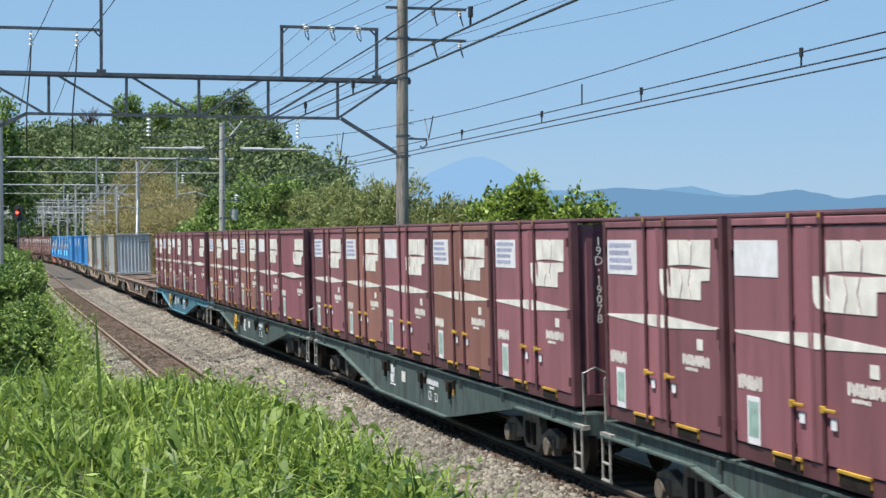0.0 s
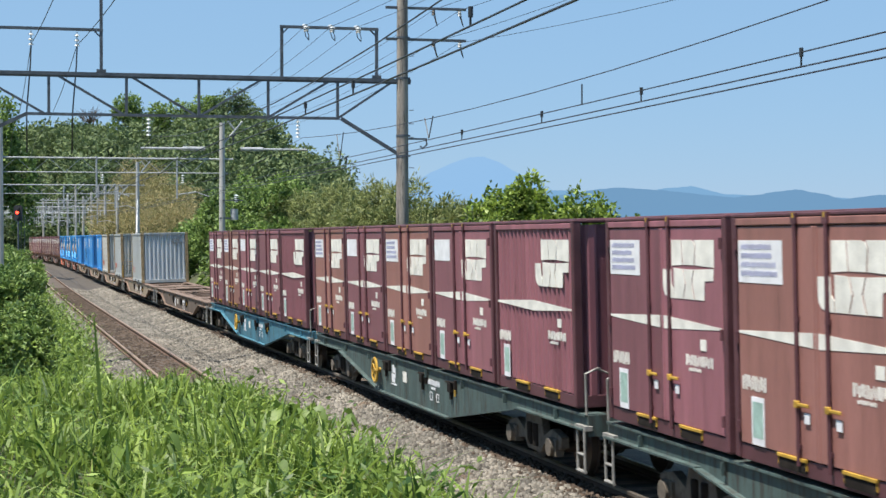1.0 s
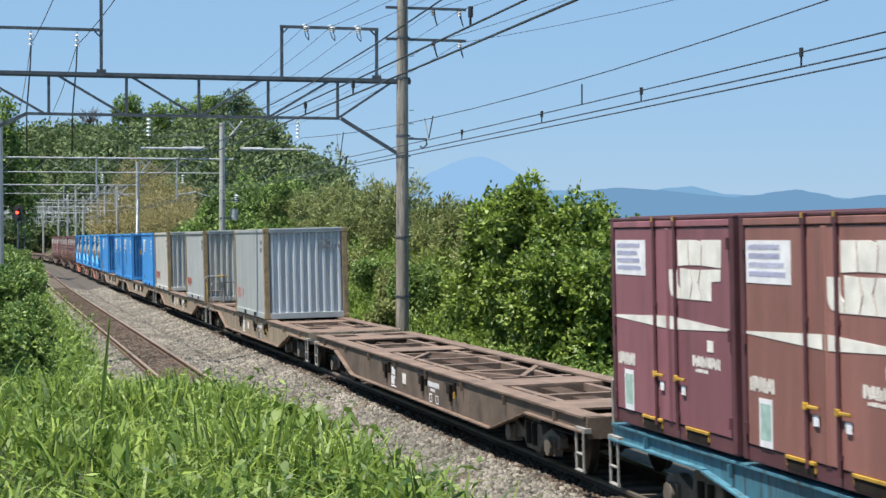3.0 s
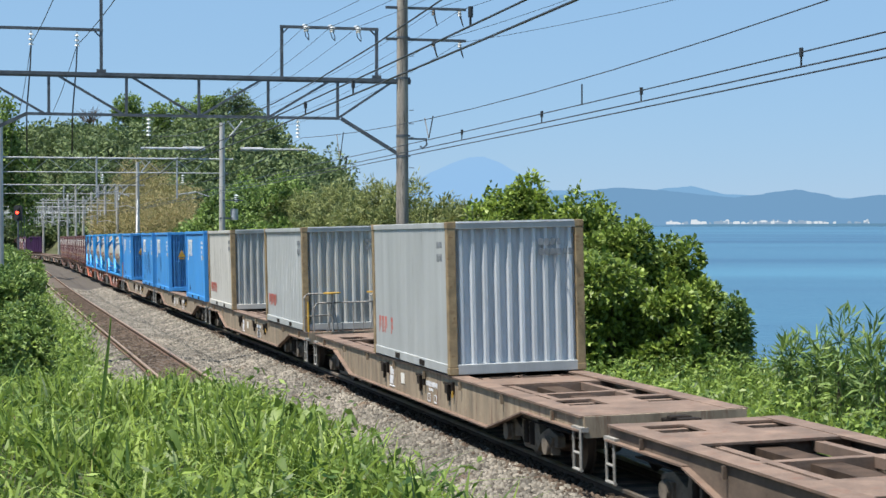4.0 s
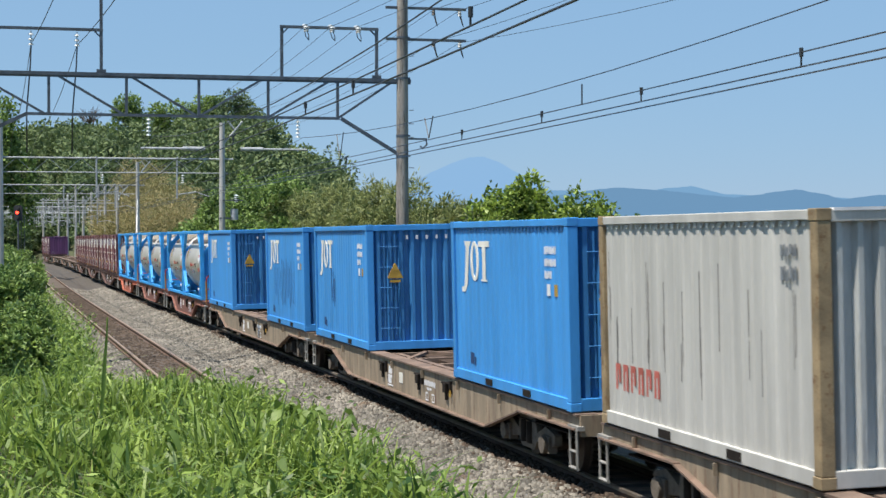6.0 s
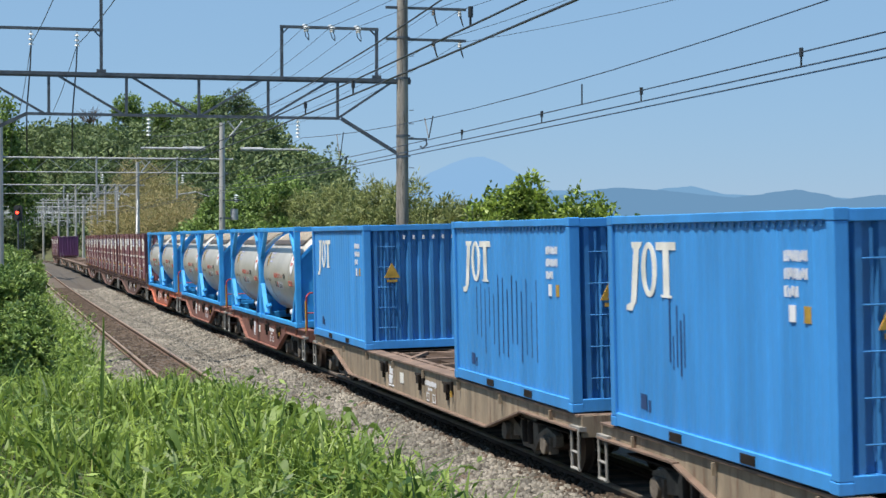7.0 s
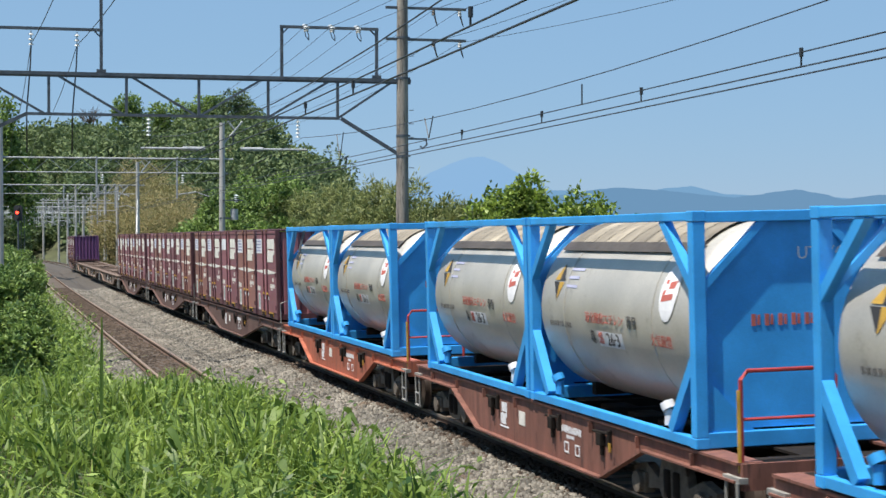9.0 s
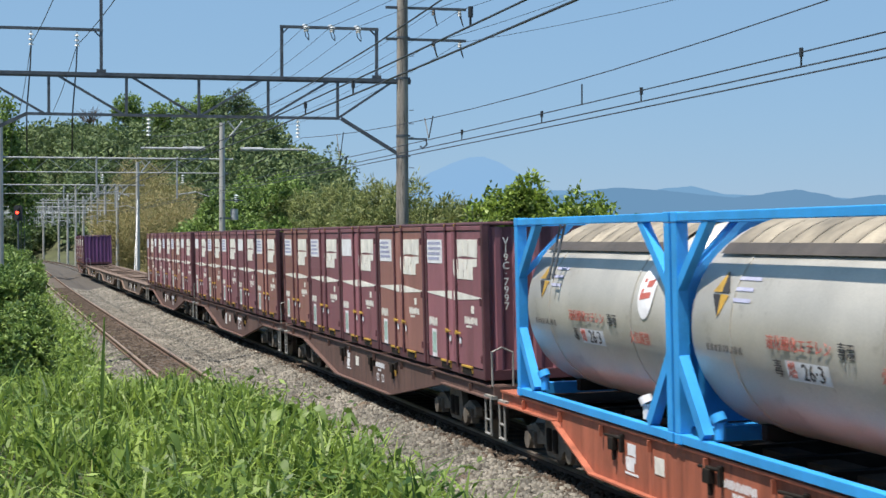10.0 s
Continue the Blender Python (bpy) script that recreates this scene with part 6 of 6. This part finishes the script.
def wagon(length, paint, deck_z, pivot, label, group, open_deck=True, rail_end=0, step_paint=STEP_GREY, belly=(6.8, 2.7), handrail=STEP_GREY, lettering=PAPER, deep=0.76, wheel=False, columns=True, grabs=True, hole=0.34):
    t = thing("flat_wagon", label, "railway wagon", group)
    h = length / 2 - 0.42
    z1 = deck_z - 0.02
    for sy in (-1, 1):
        y = sy * 1.14
        b0, b1 = belly
        sill = Shape().prism([(-h, z1 - 0.17), (-b0, z1 - 0.20), (-b1, z1 - deep), (b1, z1 - deep), (b0, z1 - 0.20), (h, z1 - 0.17), (h, z1), (-h, z1)], y - 0.012, y + 0.012)
        p = part("side_sill", sill, paint, t, "fish-bellied side sill")
        fl = Shape().box(0, y - sy * 0.10, z1 - 0.005, 2 * h, 0.30, 0.03)
        fl.box(0, y + sy * 0.05, z1 - deep + 0.012, 2 * b1, 0.10, 0.024)
        for s in (-1, 1):
            fl.bar((s * b1, y + sy * 0.05, z1 - deep + 0.012), (s * b0, y + sy * 0.05, z1 - 0.20), 0.10, 0.024)
            fl.box(s * (h + b0) / 2, y + sy * 0.05, z1 - 0.185, h - b0, 0.09, 0.024)
        part("flange", fl, DECK if open_deck and paint in (WAGON_RUST, WAGON_TAN) else paint, p)
        if sy < 0:
            for x in np.linspace(-h + 1.2, h - 1.2, 8):
                part("stiffener", Shape().box(x, y - 0.05, z1 - 0.11, 0.03, 0.05, 0.14), paint, p)
    # Centre sill: the deck's rust, darkened like the shade in the openings.
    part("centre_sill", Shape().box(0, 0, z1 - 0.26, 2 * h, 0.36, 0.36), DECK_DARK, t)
    xs = np.linspace(-h + 0.4, h - 0.4, 13)
    for x in xs:
        part("cross_beam", Shape().box(x, 0, z1 - 0.12, 0.16, 2.2, 0.16), DECK if open_deck else GRIME_SHADE, t)
    for s in (-1, 1):
        deck = Shape()
        for xa, xb, ya, yb in ((0.0, hole, -1.125, 1.125), (hole, hole + 0.75, -1.125, -0.92), (hole, hole + 0.75, -0.30, 0.30), (hole, hole + 0.75, 0.92, 1.125), (hole + 0.75, max(2.2, hole + 1.0), -1.125, 1.125)):
            deck.box(s * (h - (xa + xb) / 2), (ya + yb) / 2, z1 - 0.012, xb - xa, yb - ya, 0.03)
        part("end_deck", deck, DECK if open_deck else GRIME_SHADE, t, "rusty end deck plate with two openings")
        part("headstock", Shape().box(s * (h + 0.02), 0, z1 - 0.14, 0.06, 2.3, 0.28), paint, t)
        c = part("coupler", Shape().box(s * (h + 0.20), 0, 0.85, 0.5, 0.16, 0.2).box(s * (h + 0.36), 0.05, 0.85, 0.16, 0.3, 0.3), GRIME_SHADE, t, bevel=0.02)
        part("air_hose", Shape().pipe([(s * (h + 0.05), -0.3, 0.78), (s * (h + 0.25), -0.32, 0.5), (s * (h + 0.45), -0.3, 0.62)], 0.03, 8), GRIME_SHADE, c, smooth=True)
        st = Shape()
        xx = s * (h - 0.12)
        for dx in (-0.14, 0.14):
            st.rod((xx + dx, -1.2, 0.30), (xx + dx, -1.2, z1 - 0.2), 0.02, 6)
        st.rod((xx - 0.16, -1.2, 0.30), (xx + 0.16, -1.2, 0.30), 0.025, 6).rod((xx - 0.14, -1.2, 0.52), (xx + 0.14, -1.2, 0.52), 0.02, 6)
        st.box(xx, -1.16, z1 - 0.17, 0.42, 0.1, 0.06)
        part("shunter_step", st, step_paint, t, "step irons at the wagon end", smooth=True)
        if not grabs:
            continue
        k = Shape().pipe([(s * h, -1.16, z1), (s * h, -1.16, z1 + 0.42 + 0.12), (s * (h + 0.0), -1.0, z1 + 0.60), (s * h, -0.82, z1 + 0.52), (s * h, -0.82, z1)], 0.018, 6)
        part("grab_rail", k, handrail, t, smooth=True)
    for x in (-pivot, pivot):
        bogie("bogie", t, x, paint)
    if open_deck:
        lo = Shape()
        for y in (-0.62, 0.62):
            lo.box(0, y, z1 - 0.10, 2 * h - 4.2, 0.12, 0.12)
        part("inner_beam", lo, DECK, t)
        # Added plate: stops sun falling through the bays and blackens the openings.
        part("under_tray", Shape().box(0, 0, z1 - 0.33, 2 * h - 1.2, 2.1, 0.02), GRIME_SHADE, t, "added black plate that keeps the open deck dark below")
        for s in (-1, 1):
            part("deck_brace", Shape().bar((s * 1.0, -1.0, z1 - 0.05), (s * 3.2, 0.0, z1 - 0.05), 0.10, 0.06).bar((s * 1.0, 1.0, z1 - 0.05), (s * 3.2, 0.0, z1 - 0.05), 0.10, 0.06), DECK, t)
            part("deck_plate", Shape().box(s * 4.2, 0, z1 - 0.03, 1.1, 2.0, 0.02), DECK, t)
    for x in (-2.1, 0.9, 2.9):
        br = Shape().box(x, -1.18, z1 - 0.22, 0.18, 0.09, 0.16).rod((x - 0.26, -1.19, z1 - 0.14), (x + 0.3, -1.19, z1 - 0.12), 0.022, 8).rod((x + 0.05, -1.19, z1 - 0.28), (x + 0.05, -1.19, z1 - 0.42), 0.03, 8).box(x + 0.3, -1.17, z1 - 0.19, 0.07, 0.07, 0.22)
        part("brake_gear", br, GRIME_SHADE, t, "black brake gear on the sill", bevel=0.01)
        if x > 2:
            part("release_handle", Shape().box(x + 0.42, -1.22, z1 - 0.28, 0.035, 0.025, 0.11), YELLOW, t)
    y = -1.153
    k = Shape()
    k.v, k.f = list(goods_emblem(-1.55, z1 - 0.33, 0.34, y + 0.002).v), goods_emblem(-1.55, z1 - 0.33, 0.34, y + 0.002).f
    plate(k, -1.75, -1.30, z1 - 0.545, z1 - 0.52, y)
    part("emblem", k, lettering, t)
    k = Shape()
    bars(k, 1.15, 2.05, z1 - 0.25, 0.10, y, [1, 1, 1, .5, 1, 1, 1])
    part("lettering", k, lettering, t)
    k = Shape()
    bars(k, 1.45, 1.75, z1 - 0.35, 0.05, y, [1, 1])
    part("lettering", k, lettering, t)
    for x in (1.35, 1.8):
        k = Shape()
        for d in ((x, x + 0.02, -0.56, -0.42), (x + 0.16, x + 0.18, -0.56, -0.42), (x, x + 0.18, -0.44, -0.42), (x, x + 0.18, -0.57, -0.55)):
            plate(k, d[0], d[1], z1 + d[2], z1 + d[3], y)
        part("data_frame", k, lettering, t)
    k = Shape()
    plate(k, -0.75, -0.45, z1 - 0.42, z1 - 0.22, y)
    part("data_plate", k, WHITE, t)
    if wheel:
        w = Shape()
        n = 20
        ring = [(-2.75 + 0.24 * math.cos(2 * math.pi * i / n), -1.27, z1 - 0.34 + 0.24 * math.sin(2 * math.pi * i / n)) for i in range(n + 1)]
        w.pipe(ring, 0.025, 6)
        for i in range(5):
            a = 2 * math.pi * i / 5
            w.rod((-2.75, -1.26, z1 - 0.34), (-2.75 + 0.24 * math.cos(a), -1.27, z1 - 0.34 + 0.24 * math.sin(a)), 0.018, 6)
        w.rod((-2.75, -1.15, z1 - 0.34), (-2.75, -1.29, z1 - 0.34), 0.05, 10)
        part("hand_brake_wheel", w, YELLOW, t, "yellow spoked hand brake wheel", smooth=True)
    if rail_end:
        x = rail_end * (h - 0.03)
        if columns:
            r = Shape().pipe([(x, -1.0, z1), (x, -1.0, z1 + 0.62), (x, -0.9, z1 + 0.72), (x, 0.72, z1 + 0.72), (x, 0.75, z1 + 0.66), (x, 0.75, z1)], 0.022, 8).rod((x, -1.0, z1 + 0.42), (x, -0.62, z1 + 0.42), 0.016, 6)
            for y in (-0.62, -0.28, 0.0, 0.25, 0.5):
                r.rod((x, y, z1), (x, y, z1 + 0.72), 0.015, 6)
            xb = x - 0.22 * rail_end
            for loop in ([(xb, -1.2, z1), (xb, -1.2, z1 + 0.86), (xb, -1.12, z1 + 0.95), (xb, -0.5, z1 + 0.95)], [(xb, 0.5, z1 + 0.86), (xb, 0.62, z1 + 0.95), (xb, 1.12, z1 + 0.95), (xb, 1.22, z1 + 0.88), (xb, 1.22, z1)]):
                part("grab_loop", Shape().pipe(loop, 0.024, 8).rod((xb, loop[-1][1], z1 + 0.40), (xb, loop[1][1], z1 + 0.40), 0.017, 6), handrail, t, smooth=True)
        else:
            r = Shape().pipe([(x, -1.12, z1), (x, -1.12, z1 + 0.86), (x, -1.04, z1 + 0.95), (x, -0.12, z1 + 0.95), (x, -0.05, z1 + 0.86), (x, -0.05, z1)], 0.024, 8).rod((x, -1.12, z1 + 0.45), (x, -0.05, z1 + 0.45), 0.018, 6)
        part("end_railing", r, handrail, t, "tube railing at the wagon end", smooth=True)
        for y in (-0.55, 0.55) if columns else ():
            part("brake_column", Shape().rod((x + 0.12 * rail_end, y, z1), (x + 0.12 * rail_end, y, z1 + 1.0), 0.03, 8, 0.025).bar((x + 0.12 * rail_end, y - 0.15, z1), (x + 0.12 * rail_end, y - 0.02, z1 + 0.7), 0.025).bar((x + 0.12 * rail_end, y + 0.15, z1), (x + 0.12 * rail_end, y + 0.02, z1 + 0.7), 0.025), STEP_GREY, t)
            part("brake_handwheel", Shape().rod((x + 0.12 * rail_end, y, z1 + 0.955), (x + 0.12 * rail_end, y, z1 + 0.985), 0.22, 18), YELLOW, t, "yellow hand wheel", smooth=True)
        part("rail_post", Shape().rod((x, -1.14, z1 - 0.1), (x, -1.14, z1 + 0.75), 0.026, 6), YELLOW, t)
    return t


# ---------- make-up of the train ----------
SPEED, SLOWING = 20.5028, 0.00546
RIDERS = []      # (object, s of wagon centre at the start, half of the pivot distance, offset forward, height)


def train_pose(s, pivot, forward, z):
    """Pose of a vehicle whose bogies stand on the line, or of what it carries."""
    a, b = on_line(s - pivot), on_line(s + pivot)
    x = (a - b).normalized()
    yv = Vector((0, 0, 1)).cross(x).normalized()
    zv = x.cross(yv)
    m = Matrix(((x.x, yv.x, zv.x), (x.y, yv.y, zv.y), (x.z, yv.z, zv.z))).to_4x4()
    return Matrix.Translation((a + b) / 2) @ m @ Matrix.Rotation(CANT, 4, 'X') @ Matrix.Translation((forward, 0, z))


def put(ob, s, pivot, forward=0.0, z=0.0):
    RIDERS.append((ob, s, pivot, forward, z))
    ob.matrix_world = train_pose(s, pivot, forward, z)
    return ob


PITCH12 = 3.86
protos = {}


def small(key, **kw):
    if key not in protos:
        protos[key] = small_container(**kw)
        return protos[key]
    return copy_thing(protos[key], Matrix())


DZ, DZ_OLD, DZ_RED = 1.09, 1.03, 1.05
LONG = 20.4
G1, G2, G3 = "modern container flat wagons", "old container flat wagons", "short tank flat wagons"
green = wagon(LONG, WAGON_GREEN, DZ - 0.03, 7.1, "dull green container flat wagon with weathered sides", G1, False, step_paint=STEP_GREY, wheel=True)
green_plain = wagon(LONG, WAGON_GREEN, DZ - 0.03, 7.1, "dull green container flat wagon streaked with black grime", G1, False)
blue_w = wagon(LONG, WAGON_BLUE, DZ - 0.03, 7.1, "teal-blue container flat wagon with yellow brake wheel", G1, False, step_paint=STEP_GREY, wheel=True)
brown = wagon(LONG, WAGON_BROWN, DZ - 0.03, 7.1, "brown container flat wagon with grimy sides", G1, False)
tan = wagon(LONG, WAGON_TAN, DZ_OLD - 0.005, 7.1, "faded tan flat wagon with a rusty open deck", G2, True, belly=(7.2, 5.4), deep=0.62, grabs=False, hole=1.35)
tan_rail = wagon(LONG, WAGON_TAN, DZ_OLD - 0.005, 7.1, "faded tan flat wagon with an end railing", G2, True, rail_end=1, belly=(7.2, 5.4), deep=0.62, grabs=False, hole=1.35)
rust = wagon(LONG, WAGON_RUST, DZ_OLD - 0.005, 7.1, "empty rusty brown flat wagon with an open deck", G2, True, belly=(7.2, 5.4), deep=0.62, grabs=False)
red = wagon(15.0, WAGON_RED, DZ_RED - 0.005, 4.95, "red-oxide short flat wagon for tank containers", G3, False, belly=(4.4, 2.9), deep=0.72, rail_end=1, handrail=RED_RAIL, columns=False, grabs=False)

oxide = wagon(15.0, WAGON_OXIDE, DZ_RED - 0.005, 4.95, "dark red-brown short flat wagon for tank containers", G3, False, belly=(4.4, 2.9), deep=0.72, rail_end=1, handrail=RED_RAIL, columns=False, grabs=False)

used = set()


def again(proto):
    if proto.name in used:
        return copy_thing(proto, Matrix())
    used.add(proto.name)
    return proto


def load_five(s, kinds):
    for i, key in enumerate(kinds):
        if not key:
            continue
        args = {"a": dict(kind="doors", paint=RUSSET, seed=1), "b": dict(kind="doors", seed=2), "c": dict(kind="doors", sheet_left=True, seed=3), "d": dict(kind="doors", sheet_left=False, seed=5),
                "r": dict(kind="ribbed", seed=6), "n": dict(kind="doors", number="19D\u00b719078", seed=4), "v": dict(kind="doors", number="V19C\u00b77997", seed=7), "p": dict(kind="doors", paint=PURPLE, sheet_left=False, seed=8)}[key]
        put(small(key, **args), s, 7.1, (2 - i) * PITCH12, DZ)


S_M0, S_OLD, S_T, S_N = -19.33, 62.5, 162.75, 210.15
put(again(green_plain), S_M0, 7.1)
load_five(S_M0, [None, None, "a", "b", "c"])
put(again(green_plain), S_M0 + LONG, 7.1)
load_five(S_M0 + LONG, "nabac")
put(again(green), S_M0 + 2 * LONG, 7.1)
load_five(S_M0 + 2 * LONG, "rbaba")
put(again(blue_w), S_M0 + 3 * LONG, 7.1)
load_five(S_M0 + 3 * LONG, "rdbac")
put(again(rust), S_OLD, 7.1)
put(again(tan), S_OLD + 20.6, 7.1)
put(long_container("grey", 0), S_OLD + 20.6, 7.1, 0.15, DZ_OLD)
put(again(tan_rail), S_OLD + 41.2, 7.1)
put(long_container("grey", 1), S_OLD + 41.2, 7.1, 6.45, DZ_OLD)
put(long_container("grey", 2), S_OLD + 41.2, 7.1, -6.62, DZ_OLD)
for j, (a, b) in enumerate(((4, 2), (3, 5))):
    s = S_OLD + 61.7 + j * 20.4
    put(again(tan), s, 7.1)
    put(long_container("blue", a), s, 7.1, 6.6, DZ_OLD)
    put(long_container("blue", b), s, 7.1, -6.25 if j == 0 else -6.6, DZ_OLD)
tank_a, tank_b = tank_container(0), tank_container(1)
for j in range(3):
    s = S_T + 15.0 * j
    put(again(red) if j == 2 else again(oxide), s, 4.95)
    put(again(tank_b) if j == 2 else again(tank_a), s, 4.95, -3.06, DZ_RED)
    put(again(tank_a), s, 4.95, 3.06, DZ_RED)
put(again(brown), S_N, 7.1)
load_five(S_N, "vabca")
put(again(brown), S_N + LONG, 7.1)
load_five(S_N + LONG, "abcab")
put(again(brown), S_N + 2 * LONG, 7.1)
load_five(S_N + 2 * LONG, "bacba")
for j in range(3):
    put(again(rust), S_N + (3 + j) * LONG, 7.1)
put(again(brown), S_N + 6 * LONG, 7.1)
load_five(S_N + 6 * LONG, [None, "p", "a", "p", "b"])


# ---------- movement ----------
def motions():
    """The whole train runs past along the line."""
    for ob, s, pivot, forward, z in RIDERS:
        rows = []
        for k in range(21):
            t = k * 0.5
            rows.append((t, train_pose(s - SPEED * t + SLOWING * t * t / 2, pivot, forward, z)))
        walk(ob, rows)
    # the tall blade leans with the draught, the plants and tufts sway
    lean = ((0.0, -4.0), (0.5, -4.5), (1.0, -5.0), (1.5, -2.9), (2.0, -1.8), (2.5, 3.2), (3.2, 4.2), (4.0, 5.0), (4.5, 8.6), (5.0, 5.0), (5.5, 3.9), (6.3, 2.2), (7.0, 0.7), (7.5, 0.7), (8.0, 1.8), (8.5, -0.2), (9.0, -0.4), (10.0, 1.1))
    walk(STALK, [(t, pose(*STALK_BASE, 0, a, 0)) for t, a in lean])
    for ob, at, amount, phase in SWAYERS:
        walk(ob, [(k * 0.5, pose(*at, amount * 0.5 * math.sin(k * 1.1 + phase * 2), amount * math.sin(k * 1.37 + phase), 0)) for k in range(21)])


motions()
